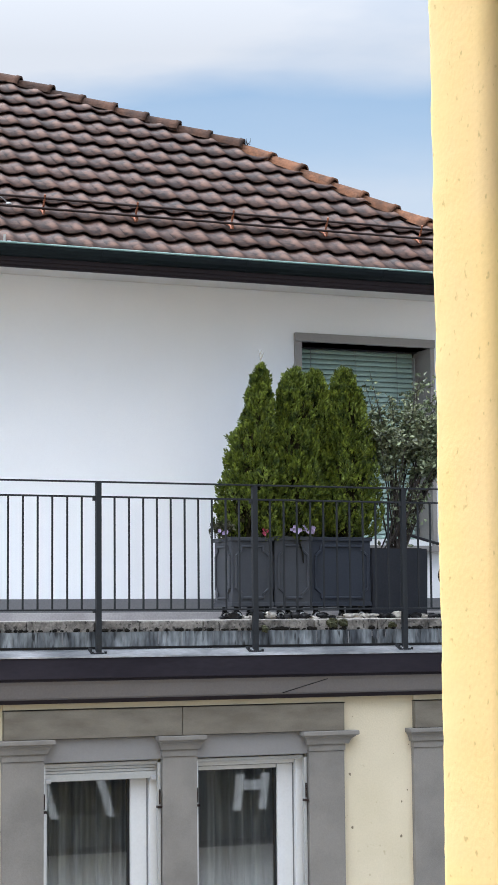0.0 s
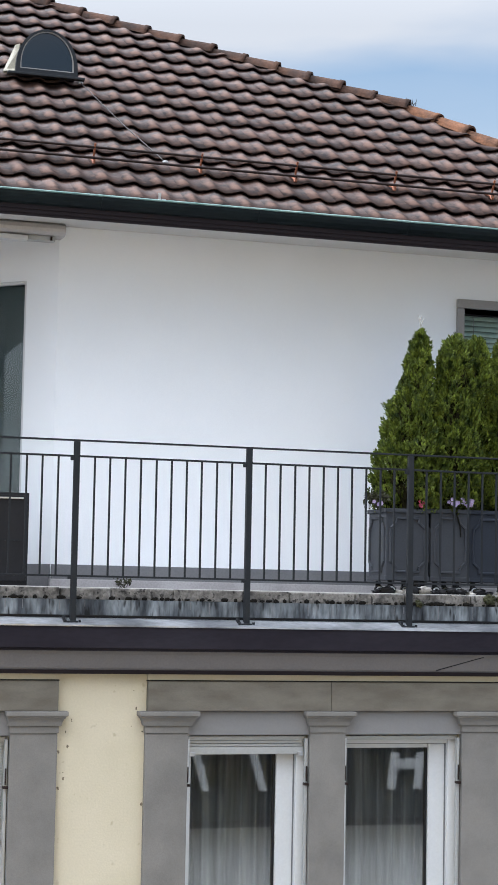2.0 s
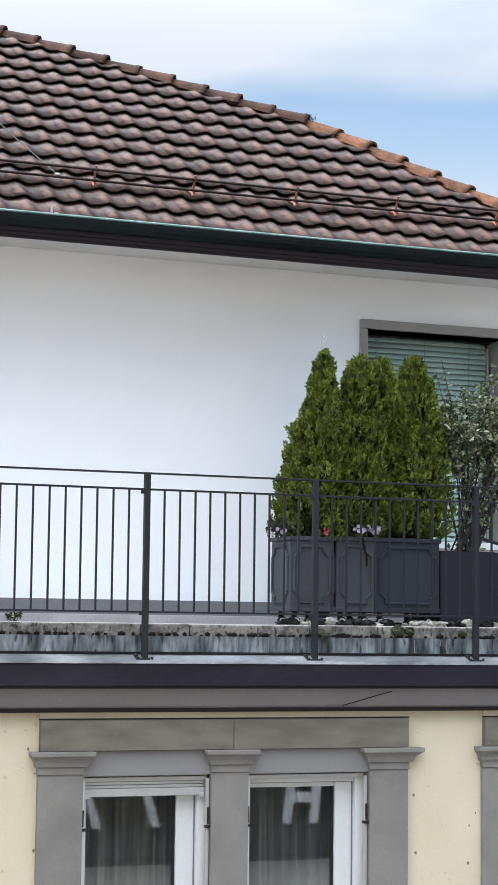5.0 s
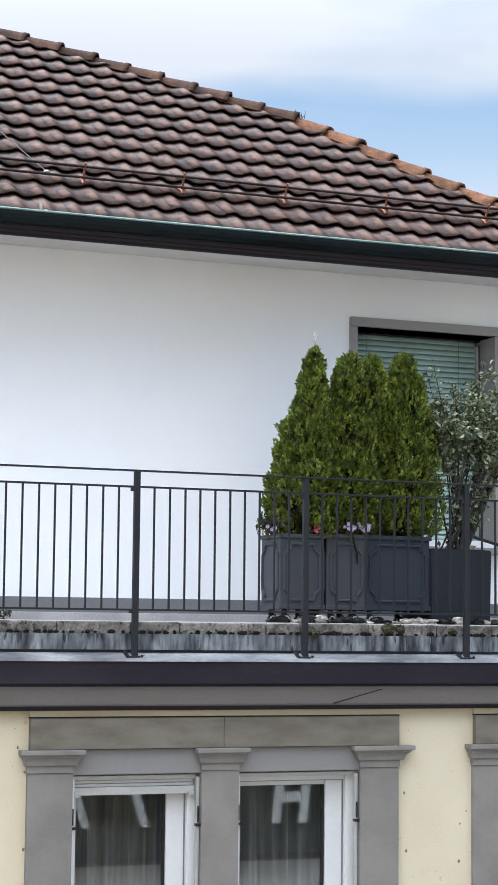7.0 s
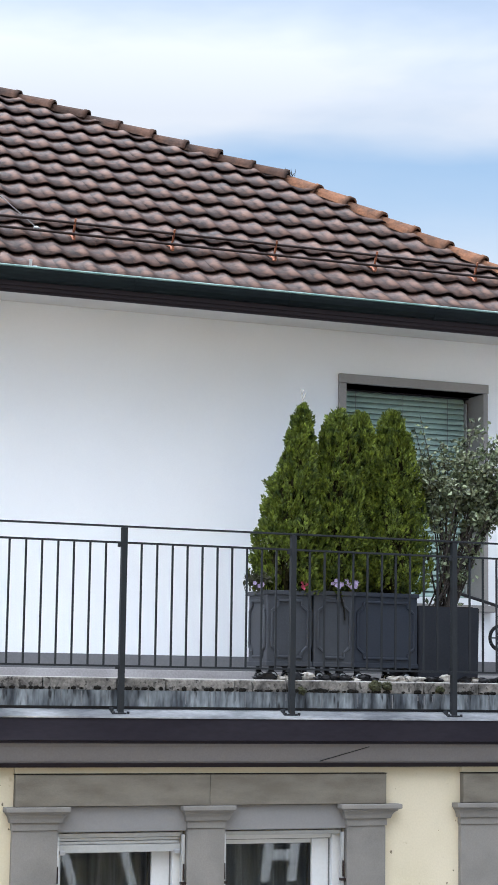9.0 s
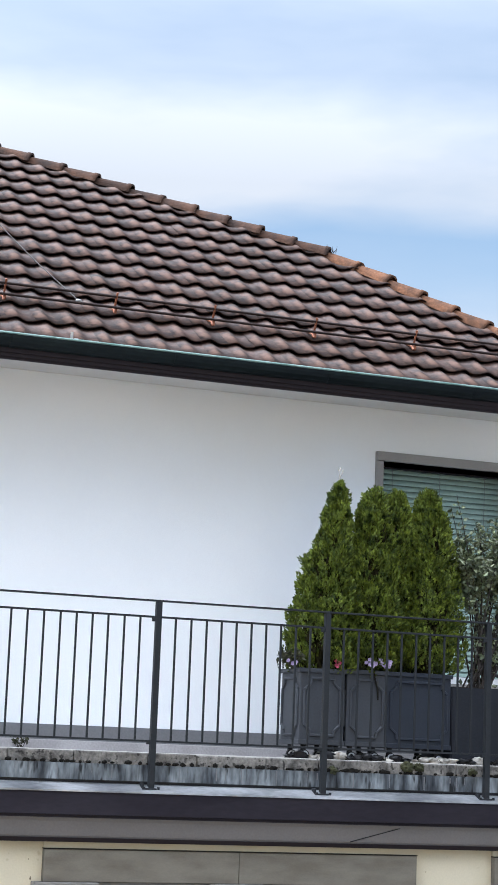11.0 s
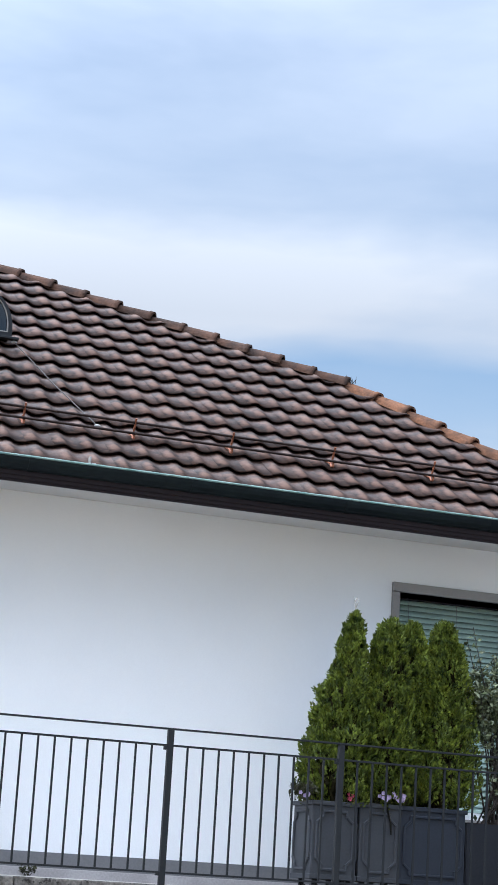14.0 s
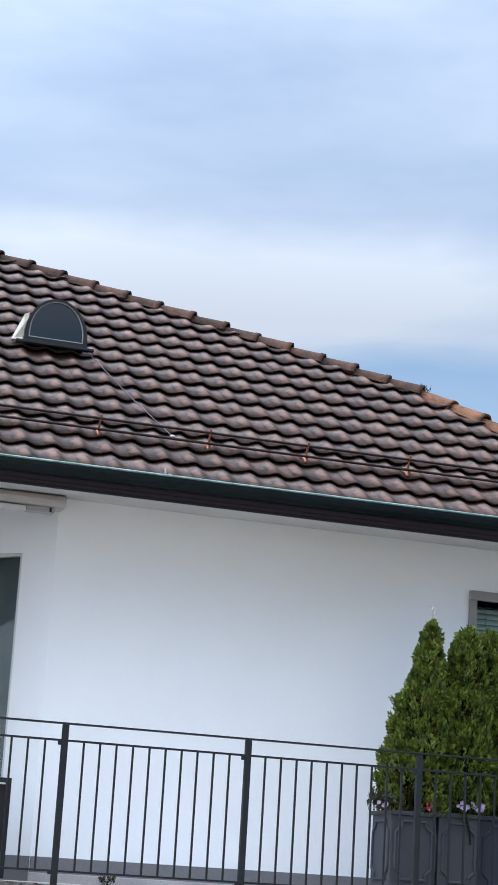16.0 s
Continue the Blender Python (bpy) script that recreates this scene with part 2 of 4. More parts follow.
# old brown foliage, darkened to carry the shade inside the crowns
M_DEAD_SHADE = material("shade_dark_old_foliage", (0.022, 0.020, 0.009), 0.9, spread=0.3, scale=12, fine=40, bump=0.0, spec=0.05)
M_OLIVE = material("grey_green_leaf", (0.085, 0.112, 0.050), 0.5, spread=0.2, scale=6, fine=40, bump=0.0, second=(0.16, 0.175, 0.105), islands=0.6)
M_BARK = material("brown_bark", (0.035, 0.028, 0.024), 0.9, spread=0.25, scale=14, fine=80, bump=0.5, stretch_by=(1, 1, 0.3))
M_MOSS = material("moss", (0.034, 0.036, 0.013), 0.95, spread=0.3, scale=15, fine=80, bump=0.4)
M_PINK = material("pink_petal", (0.48, 0.06, 0.13), 0.6, spread=0.15, scale=10, fine=60, bump=0.0)
M_LILAC = material("lilac_white_petal", (0.40, 0.32, 0.52), 0.6, spread=0.2, scale=30, fine=60, bump=0.0)
M_DRY = material("dry_pale_twig", (0.42, 0.40, 0.37), 0.9, spread=0.2, scale=20, fine=80, bump=0.2)
# dirt lumps, a dark stem, and the shade lines along the lintels
M_DIRT_SHADE = material("black_dirt_and_shade", (0.014, 0.013, 0.011), 0.95, spread=0.4, scale=20, fine=90, bump=0.5, spec=0.1)
M_CHIP = material("bare_plaster_chip", (0.20, 0.165, 0.12), 0.95, spread=0.35, scale=25, fine=90, bump=0.4, spec=0.1)
M_PEBBLE = material("pale_pebble", (0.34, 0.32, 0.29), 0.8, spread=0.2, scale=12, fine=60, bump=0.2, islands=0.35)
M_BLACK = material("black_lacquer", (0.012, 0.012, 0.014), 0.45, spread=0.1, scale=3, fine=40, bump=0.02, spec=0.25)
M_AWNING = material("beige_awning_metal", (0.42, 0.40, 0.38), 0.45, metal=0.2, spread=0.05, scale=4, fine=50, bump=0.03)
M_AWNING_TOP = material("tan_awning_shading", (0.34, 0.23, 0.15), 0.6, spread=0.08, scale=4, fine=50, bump=0.05)
M_YELLOW = material("yellow_render", (0.90, 0.63, 0.26), 0.85, spread=0.02, scale=5, fine=140, bump=0.06, second=(0.88, 0.62, 0.29), spots=0.55, spot_at=0.65, spot_scale=75, spot_colour=(0.45, 0.28, 0.08))
M_FRAME = material("cream_window_frame", (0.62, 0.51, 0.40), 0.35, spread=0.04, scale=3, fine=50, bump=0.02)
M_GASKET = material("dark_brown_gasket", (0.030, 0.014, 0.010), 0.6, spread=0.1, scale=4, fine=50, bump=0.03)
M_INNER = material("grey_inner_wall", (0.30, 0.29, 0.28), 0.9, spread=0.05, scale=2, fine=60, bump=0.05)
M_GROUND = material("asphalt", (0.11, 0.11, 0.112), 0.9, spread=0.15, scale=1.5, fine=90, bump=0.3, second=(0.15, 0.148, 0.145))
M_PALE = material("pale_house_render", (0.80, 0.80, 0.78), 0.9, spread=0.05, scale=1, fine=50, bump=0.1)


def glass(name, tint, rough=0.02, ior=2.0):
    m = bpy.data.materials.new(name)
    m.use_nodes = True
    n, l = m.node_tree.nodes, m.node_tree.links
    n.remove(n["Principled BSDF"])
    fres = n.new("ShaderNodeFresnel")
    fres.inputs["IOR"].default_value = ior
    see = n.new("ShaderNodeBsdfTransparent")
    see.inputs["Color"].default_value = (*tint, 1)
    gl = n.new("ShaderNodeBsdfGlossy")
    gl.inputs["Roughness"].default_value = rough
    mix = n.new("ShaderNodeMixShader")
    l.new(fres.outputs[0], mix.inputs[0])
    l.new(see.outputs[0], mix.inputs[1])
    l.new(gl.outputs[0], mix.inputs[2])
    l.new(mix.outputs[0], n["Material Output"].inputs["Surface"])
    return m


M_GLASS = glass("window_glass", (0.90, 0.91, 0.905), ior=2.4)
M_DOOR_GLASS = glass("door_glass", (0.85, 0.87, 0.87), ior=1.35)
M_DORMER_GLASS = glass("dormer_glass", (0.10, 0.12, 0.14))


# ---- mesh tools ----
def link(name, bm, mat, smooth=False):
    me = bpy.data.meshes.new(name)
    bm.normal_update()
    bm.to_mesh(me)
    bm.free()
    me.materials.append(mat)
    if smooth:
        me.polygons.foreach_set("use_smooth", [True] * len(me.polygons))
    return new(name, me)


def part(name, bm, mat, parent, label="", smooth=False):
    ob = link(name, bm, mat, smooth)
    ob.parent = parent
    return tagged(ob, label)


def thing(name, label, category, at=(0, 0, 0), group=""):
    ob = new(name)
    ob.location = at
    return tagged(ob, label, category, group)


def box(bm, x0, x1, y0, y1, z0, z1, bevel=0.0):
    made = bmesh.ops.create_cube(bm, size=1.0, matrix=Matrix.Translation(((x0 + x1) / 2, (y0 + y1) / 2, (z0 + z1) / 2)) @ Matrix.Diagonal((x1 - x0, y1 - y0, z1 - z0, 1)))
    if bevel:
        edges = {e for v in made["verts"] for e in v.link_edges}
        bmesh.ops.bevel(bm, geom=list(edges), offset=bevel, segments=2, affect="EDGES", profile=0.6)
    return bm


def boxes(*rows, bevel=0.0):
    bm = bmesh.new()
    for r in rows:
        box(bm, *r, bevel=bevel)
    return bm


def rod(bm, a, b, r0, r1=None, sides=8):
    a, b = Vector(a), Vector(b)
    d = b - a
    m = Matrix.Translation((a + b) / 2) @ d.to_track_quat("Z", "Y").to_matrix().to_4x4()
    bmesh.ops.create_cone(bm, cap_ends=True, segments=sides, radius1=r0, radius2=r0 if r1 is None else r1, depth=d.length, matrix=m)
    return bm


def profile_x(points, x0, x1):
    """A closed outline of (y, z), in order, drawn out along x."""
    bm = bmesh.new()
    ends = [[bm.verts.new((x, y, z)) for y, z in points] for x in (x0, x1)]
    n = len(points)
    for i in range(n):
        bm.faces.new((ends[0][i], ends[1][i], ends[1][(i + 1) % n], ends[0][(i + 1) % n]))
    bm.faces.new(ends[0][::-1])
    bm.faces.new(ends[1])
    bmesh.ops.recalc_face_normals(bm, faces=bm.faces)
    return bm


def wall_boxes(x0, x1, z0, z1, y0, y1, holes):
    """Boxes that fill a wall round its openings (x0, x1, z0, z1), left to right."""
    rows, at = [], x0
    for a, b, c, d in holes:
        rows.append((at, a, y0, y1, z0, z1))
        if c > z0:
            rows.append((a, b, y0, y1, z0, c))
        if d < z1:
            rows.append((a, b, y0, y1, d, z1))
        at = b
    rows.append((at, x1, y0, y1, z0, z1))
    return boxes(*rows)


def structure(name, bm, mat, label, smooth=False):
    return tagged(link(name, bm, mat, smooth), label, kind="structure")


# ---- the large structure ----
GROUND = -7.0
YU, YL = 1.777, 0.115          # faces of the upper and lower wall
FLOOR = -0.125
bm = bmesh.new()
bmesh.ops.create_grid(bm, x_segments=8, y_segments=8, size=400, matrix=Matrix.Translation((0, 0, GROUND)))
structure("ground", bm, M_GROUND, "grey asphalt street between the two houses")

CORNER_X = -1.12
structure("wall_upper", wall_boxes(CORNER_X, 9.0, FLOOR - 0.1, 3.02, YU, YU + 0.3, [(2.53, 3.86, 0.62, 2.422)]), M_WALL, "smooth white rendered wall of the roof terrace")
# the wall past the corner runs back at an angle
ANGLED = Matrix.Translation((CORNER_X, YU, 0)) @ Matrix.Rotation(radians(180 - 45), 4, "Z")
wall2 = structure("wall_angled", wall_boxes(0.0, 5.5, FLOOR - 0.1, 3.02, -0.3, 0.0, [(0.312, 3.2, FLOOR - 0.1, 2.437)]), M_WALL, "white rendered wall that runs back from the corner")
wall2.matrix_basis = ANGLED
structure("wall_back", boxes((-9.0, 9.0, 7.0, 7.3, GROUND, 3.02)), M_WALL, "plain white rear wall of the house")
# added out of view to keep skylight from the left off the angled wall
structure("wall_light_block", boxes((-5.2, -4.9, 1.6, 7.0, FLOOR - 0.1, 2.92)), M_WALL, "unseen white wall added to shade the angled wall")
structure("wall_side", boxes((8.7, 9.0, YU + 0.3, 7.0, GROUND, 3.02)), M_WALL, "plain white side wall of the house")
structure("skirting", boxes((CORNER_X + 0.004, 8.9, YU - 0.022, YU - 0.002, -0.045, 0.075)), M_SKIRT, "grey waterproofing strip along the foot of the wall")
structure("plinth", boxes((CORNER_X - 0.02, 8.9, YU - 0.075, YU - 0.024, FLOOR, -0.043), bevel=0.008), M_TERRACE, "pale grey concrete plinth at the foot of the wall")
structure("terrace_floor", boxes((-9, 9, 0.16, 6.9, -0.35, FLOOR)), M_TERRACE, "grey concrete floor of the roof terrace")

# lower storey: wall, frieze, cornice
HOLES = [(-3.16, -1.72, -3.3, -1.185), (-0.40, 0.56, -3.3, -1.185), (0.835, 1.80, -3.3, -1.185), (3.06, 4.02, -3.3, -1.185)]
structure("wall_lower", wall_boxes(-9.0, 9.0, GROUND, -0.62, YL, YL + 0.35, HOLES), M_CREAM, "cream rendered wall of the storey below, stained in places")
structure("frieze", profile_x([(-0.015, -0.575), (0.155, -0.575), (0.155, -0.722), (0.050, -0.722), (0.038, -0.70), (0.0, -0.60)], -9, 9), M_FRIEZE, "smooth grey frieze under the terrace edge")
bm = bmesh.new()
rod(bm, (1.555, 0.035, -0.700), (1.935, -0.004, -0.594), 0.0036, sides=5)
structure("frieze_seam", bm, M_IRON, "thin dark slanting seam in the grey frieze")
structure("frieze_moulding", profile_x([(0.028, -0.712), (0.16, -0.712), (0.16, -0.742), (0.040, -0.742)], -9, 9), M_EAVE, "thin dark moulding under the grey frieze")
structure("terrace_fascia", profile_x([(-0.075, -0.400), (-0.06, -0.392), (0.15, -0.392), (0.15, -0.574), (-0.045, -0.574), (-0.045, -0.556), (-0.07, -0.552)], -9, 9), M_FASCIA, "dark painted metal fascia of the terrace edge")
structure("edge_sheet", profile_x([(-0.085, -0.388), (-0.085, -0.398), (-0.076, -0.398), (0.15, -0.345), (0.15, -0.333), (0.02, -0.345)], -9, 9), M_SHEET, "pale bent metal sheet on top of the terrace edge")
structure("edge_zinc", boxes((-9, 9, 0.085, 0.12, -0.318, -0.205)), M_ZINC, "streaked grey zinc strip of the terrace edge")
# solid black strip set in for the shade under the zinc
structure("edge_gap_shade", boxes((-9, 9, 0.10, 0.15, -0.345, -0.300)), M_BLACK, "black strip that stands in for shadow under the zinc strip")

# ---- roof ----
EAVE_Y, EAVE_Z, SLOPE = 1.03, 2.969, 0.698
ANG = math.atan(SLOPE)
UP = Vector((0, math.cos(ANG), math.sin(ANG)))
OUT = Vector((0, -math.sin(ANG), math.cos(ANG)))


def on_roof(x, s, off=0.0):
    return Vector((x, EAVE_Y, EAVE_Z)) + UP * s + OUT * off


# the hip bends: (x, distance up the slope)
HIP = [(4.86, -0.02), (2.64, 2.90), (0.91, 4.00), (-1.21, 5.31), (-4.9, 7.6), (-9.0, 7.6)]


def hip_s(x):
    for (xa, sa), (xb, sb) in zip(HIP, HIP[1:]):
        if xb <= x <= xa:
            return sb + (sa - sb) * (x - xb) / (xa - xb)
    return -1.0


bm = bmesh.new()
front = [bm.verts.new(on_roof(x, s, -0.022)) for x, s in [(-9.0, -0.03)] + HIP]
bm.faces.new(front)
backs = [bm.verts.new(on_roof(x, s, -0.022) + Vector((1.2, 4.5, -2.6))) for x, s in HIP]
for i in range(len(HIP) - 1):
    bm.faces.new((front[i + 1], backs[i], backs[i + 1], front[i + 2]))
bmesh.ops.recalc_face_normals(bm, faces=bm.faces)
structure("roof", bm, M_ROD, "dark underlay of the hipped tile roof")

structure("eave_soffit", boxes((-9, 9, 0.99, 6.9, 2.950, 2.965)), M_SOFFIT, "pale boarding over the rooms under the roof")
structure("eave_board", profile_x([(0.935, 2.945), (0.98, 2.945), (0.98, 2.780), (0.955, 2.770), (0.955, 2.793), (0.945, 2.793), (0.945, 2.823), (0.935, 2.823)], -9, 5.0), M_EAVE, "dark brown stepped eave board behind the gutter")
structure("eave_underside", profile_x([(0.981, 2.786), (YU - 0.005, 2.872), (YU - 0.005, 2.895), (0.981, 2.808)], -9, 9), M_SOFFIT, "pale boarded underside of the eaves")

# gutter: half round, with a rolled lip
def half_round(cy, cz, r0, r1, steps=10):
    a = [(cy - r0 * math.cos(math.pi * i / steps), cz - r0 * math.sin(math.pi * i / steps)) for i in range(steps + 1)]
    b = [(cy - r1 * math.cos(math.pi * i / steps), cz - r1 * math.sin(math.pi * i / steps)) for i in range(steps, -1, -1)]
    return a + b


gutter = thing("gutter", "dark green half-round gutter with a pale lip under the tiles", "gutter")
part("trough", profile_x(half_round(0.955, 2.953, 0.098, 0.092), -9, 5.0), M_GUTTER, gutter, smooth=False)
bm = bmesh.new()
rod(bm, (-9, 0.858, 2.956), (5.0, 0.858, 2.956), 0.009, sides=8)
part("lip", bm, M_PATINA, gutter, "pale green weathered rolled lip")
for x in (-3.55, -2.25, -0.95, 0.35, 1.65, 2.95, 4.25):
    part("joint", profile_x(half_round(0.955, 2.954, 0.103, 0.094), x - 0.022, x + 0.022), M_GUTTER, gutter)
bm = bmesh.new()
rod(bm, on_roof(-0.47, -0.02, 0.0), on_roof(-0.47, 0.02, 0.085), 0.012)
box(bm, -0.485, -0.455, 0.86, 1.02, 2.960, 2.972)
tagged(link("gutter_clip", bm, M_STEEL), "small pale metal clip on the gutter's edge", "clip")

M_WIRE = material("dull_grey_wire", (0.035, 0.030, 0.028), 0.6, metal=0.2, spread=0.1, scale=8, fine=40, bump=0.0)

# ---- roof tiles ----
TILE_W, TILE_G = 0.2275, 0.325
TILE_X0 = 0.097 - 9 * TILE_W
NU = 10


def tile_shape(bm):
    """One pan tile with a wavy section, its lower edge proud of the row below."""
    top, low, butt, under = [], [], [], []
    for i in range(NU + 1):
        u = i / NU
        h = 0.0145 * math.cos(2 * math.pi * (u - 0.30)) + 0.0020 * math.sin(4 * math.pi * (u - 0.30)) + 0.002 * math.cos(4 * math.pi * (u - 0.30))
        x = (u - 0.5) * TILE_W * 1.015
        top.append(bm.verts.new((x, TILE_G + 0.05, h + 0.004)))
        low.append(bm.verts.new((x, 0.0, h + 0.042)))
        butt.append(bm.verts.new((x, 0.004, h + 0.032)))
        under.append(bm.verts.new((x, 0.13, h + 0.021)))
    faces = []
    uv = bm.loops.layers.uv.new("tile")
    for i in range(NU):
        faces.append(bm.faces.new((low[i], low[i + 1], top[i + 1], top[i])))
        bm.faces.new((butt[i], butt[i + 1], low[i + 1], low[i]))
        bm.faces.new((under[i], under[i + 1], butt[i + 1], butt[i]))
    for f in faces:
        f.smooth = True
        for loop in f.loops:
            loop[uv].uv = (loop.vert.co.x / TILE_W + 0.5, loop.vert.co.y / TILE_G)
    return bm


ROOF_M = Matrix(((1, 0, 0, 0), (0, UP.y, OUT.y, EAVE_Y), (0, UP.z, OUT.z, EAVE_Z), (0, 0, 0, 1)))
roof = bpy.data.objects["roof"]
bm = tile_shape(bmesh.new())
tile_mesh = bpy.data.meshes.new("roof_tile")
bm.to_mesh(tile_mesh)
bm.free()
tile_mesh.materials.append(M_TILE)
rest = bmesh.new()
rnd = random.Random(4)


def cut_to_hip(bm, m):
    """Cuts a tile along the bent hip."""
    for (xa, sa), (xb, sb) in zip(HIP, HIP[1:4]):
        pa, pb = Vector((xa, sa, 0)), Vector((xb, sb, 0))
        side = Vector((-(pb - pa).y, (pb - pa).x, 0)) * -1
        no = side.normalized()
        inv = m.inverted()
        bmesh.ops.bisect_plane(bm, geom=bm.verts[:] + bm.edges[:] + bm.faces[:], plane_co=inv @ (pa - no * 0.035), plane_no=inv.to_3x3() @ no, clear_outer=True)


for col in range(-30, 32):
    x = TILE_X0 + col * TILE_W
    for row in range(0, 23):
        s = row * TILE_G - 0.045
        hs = max(hip_s(x - TILE_W / 2), hip_s(x + TILE_W / 2))
        if s > hs - 0.02 or x > 4.95:
            continue
        local = Matrix.Translation((x + rnd.uniform(-0.003, 0.003), s + rnd.uniform(-0.004, 0.004), rnd.uniform(-0.002, 0.003))) @ Matrix.Rotation(rnd.uniform(-0.008, 0.008), 4, "Z")
        crossing = s + TILE_G + 0.06 > min(hip_s(x - TILE_W / 2), hip_s(x + TILE_W / 2))
        if x < -1.75:
            tmp = tile_shape(bmesh.new())
            if crossing:
                cut_to_hip(tmp, local)
            tmp.transform(ROOF_M @ local)
            me = bpy.data.meshes.new("piece")
            tmp.to_mesh(me)
            tmp.free()
            rest.from_mesh(me)
            bpy.data.meshes.remove(me)
            continue
        if crossing:
            tmp = tile_shape(bmesh.new())
            cut_to_hip(tmp, local)
            if not tmp.faces:
                tmp.free()
                continue
            me = bpy.data.meshes.new("roof_tile")
            tmp.to_mesh(me)
            tmp.free()
            me.materials.append(M_TILE)
        else:
            me = tile_mesh
        t = new("roof_tile", me)
        t.matrix_basis = ROOF_M @ local
        t.parent = roof
others = link("roof_tiles_beyond", rest, M_TILE_REST)
others.parent = roof
tagged(others, kind="stuff")


def hip_cap(length, r0=0.112, r1=0.088, steps=9):
    """A tapered half-round cap with a raised collar at its wide end; its axis is y."""
    bm = bmesh.new()
    rings = []
    for y, r, up in ((0.0, r0 + 0.008, 0.0), (0.045, r0 + 0.008, 0.0), (0.05, r0, 0.0), (length, r1, 0.0)):
        rings.append([bm.verts.new((-r * math.cos(math.pi * i / steps), y, up + r * 0.95 * math.sin(math.pi * i / steps))) for i in range(steps + 1)])
    inner = [bm.verts.new((v.co.x * 0.84, 0.0, v.co.z * 0.84)) for v in rings[0]]
    for a, b in zip(rings, rings[1:]):
        for i in range(steps):
            f = bm.faces.new((a[i], b[i], b[i + 1], a[i + 1]))
            f.smooth = True
    for i in range(steps):
        bm.faces.new((inner[i], rings[0][i], rings[0][i + 1], inner[i + 1]))
    bmesh.ops.recalc_face_normals(bm, faces=bm.faces)
    return bm


CAP = 0.365
cap_data = {}
for mat in (M_CAP, M_CAP_NEW):
    bm = hip_cap(CAP + 0.06)
    cap_data[mat] = bpy.data.meshes.new("hip_tile")
    bm.to_mesh(cap_data[mat])
    bm.free()
    cap_data[mat].materials.append(mat)
for leg, ((xa, sa), (xb, sb)) in enumerate(zip(HIP[:4], HIP[1:5])):
    a, b = on_roof(xa, sa, -0.018), on_roof(xb, sb, -0.018)
    bm = bmesh.new()
    rod(bm, on_roof(xa, sa, -0.012), on_roof(xb, sb, -0.012), 0.062, sides=10)
    part("mortar_bed", bm, M_EAVE, roof)
    along = (b - a).normalized()
    side = along.cross(Vector((0, 0, 1))).normalized()
    up = side.cross(along)
    turn = Matrix((side, along, up)).transposed().to_4x4()
    n = int((b - a).length / CAP) + (1 if leg else 0)
    step = (b - a).length / n
    for i in range(n):
        cap = new("hip_tile", cap_data[M_CAP_NEW if leg == 0 else M_CAP])
        cap.matrix_basis = Matrix.Translation(a + along * (i * step) + up * rnd.uniform(-0.006, 0.012)) @ turn @ Matrix.Rotation(rnd.uniform(-0.03, 0.03), 4, "Z") @ Matrix.Rotation(-0.035, 4, "X")
        cap.parent = roof
# the tuft of mortar and moss where the hip bends
bm = bmesh.new()
for i in range(12):
    p = on_roof(2.64, 2.90, 0.06) + Vector((rnd.uniform(-0.07, 0.06), rnd.uniform(-0.04, 0.04), rnd.uniform(-0.02, 0.02)))
    rod(bm, p, p + Vector((rnd.uniform(-0.05, 0.05), rnd.uniform(-0.02, 0.02), rnd.uniform(0.01, 0.07))), 0.005, 0.001, 4)
tagged(link("moss_tuft", bm, M_BARK), "dry brown moss tuft on the hip tiles", "moss", kind="stuff")

# ---- snow guard: hooks and two rods ----
HOOK_S = 0.79
guard = thing("snow_guard", "rusty snow guard of two thin rods on copper hooks", "snow guard")
bm = bmesh.new()
rod(bm, on_roof(-9, HOOK_S - 0.16, 0.095), on_roof(4.1, HOOK_S - 0.16, 0.095), 0.0115)
part("rod", bm, M_ROD, guard)
bm = bmesh.new()
rod(bm, on_roof(-9, HOOK_S - 0.10, 0.165), on_roof(4.05, HOOK_S - 0.10, 0.165), 0.0115)
part("rod", bm, M_ROD, guard)
for x in (-3.60, -2.70, -1.80, -0.90, 0.015, 0.855, 1.76, 2.685, 3.65):
    bm = bmesh.new()
    w = 0.0095
    pts = [(-0.100, 0.200), (-0.110, 0.070), (-0.150, 0.075), (-0.165, 0.050), (-0.130, 0.036), (-0.090, 0.045), (-0.02, 0.030), (0.05, 0.016)]
    for (s0, o0), (s1, o1) in zip(pts, pts[1:]):
        a, b = on_roof(x, HOOK_S + s0, o0), on_roof(x, HOOK_S + s1, o1)
        rod(bm, a, b, w, sides=6)
    part("hook", bm, M_COPPER, guard, "rust-coloured copper hook")

# ---- arched dormer window with its wire ----
dormer = thing("dormer_window", "small half-round metal roof window with dark glass", "roof window")
DX, DY, DZ, DW, DH = -1.028, 3.0, 4.500, 0.282, 0.412


def arch(w, h, steps=18):
    return [(-w, 0.0)] + [(-w * math.cos(math.pi * i / steps), 0.06 + (h - 0.06) * math.sin(math.pi * i / steps)) for i in range(steps + 1)] + [(w, 0.0)]


def arch_band(outer, inner, y0, y1):
    bm = bmesh.new()
    rows = [[bm.verts.new((DX + px, y, DZ + pz)) for px, pz in pts] for pts, y in ((outer, y0), (inner, y0), (inner, y1), (outer, y1))]
    n = len(outer)
    for a, b in ((0, 1), (1, 2), (2, 3), (3, 0)):
        for i in range(n):
            j = (i + 1) % n
            bm.faces.new((rows[a][i], rows[a][j], rows[b][j], rows[b][i]))
    bmesh.ops.recalc_face_normals(bm, faces=bm.faces)
    return bm


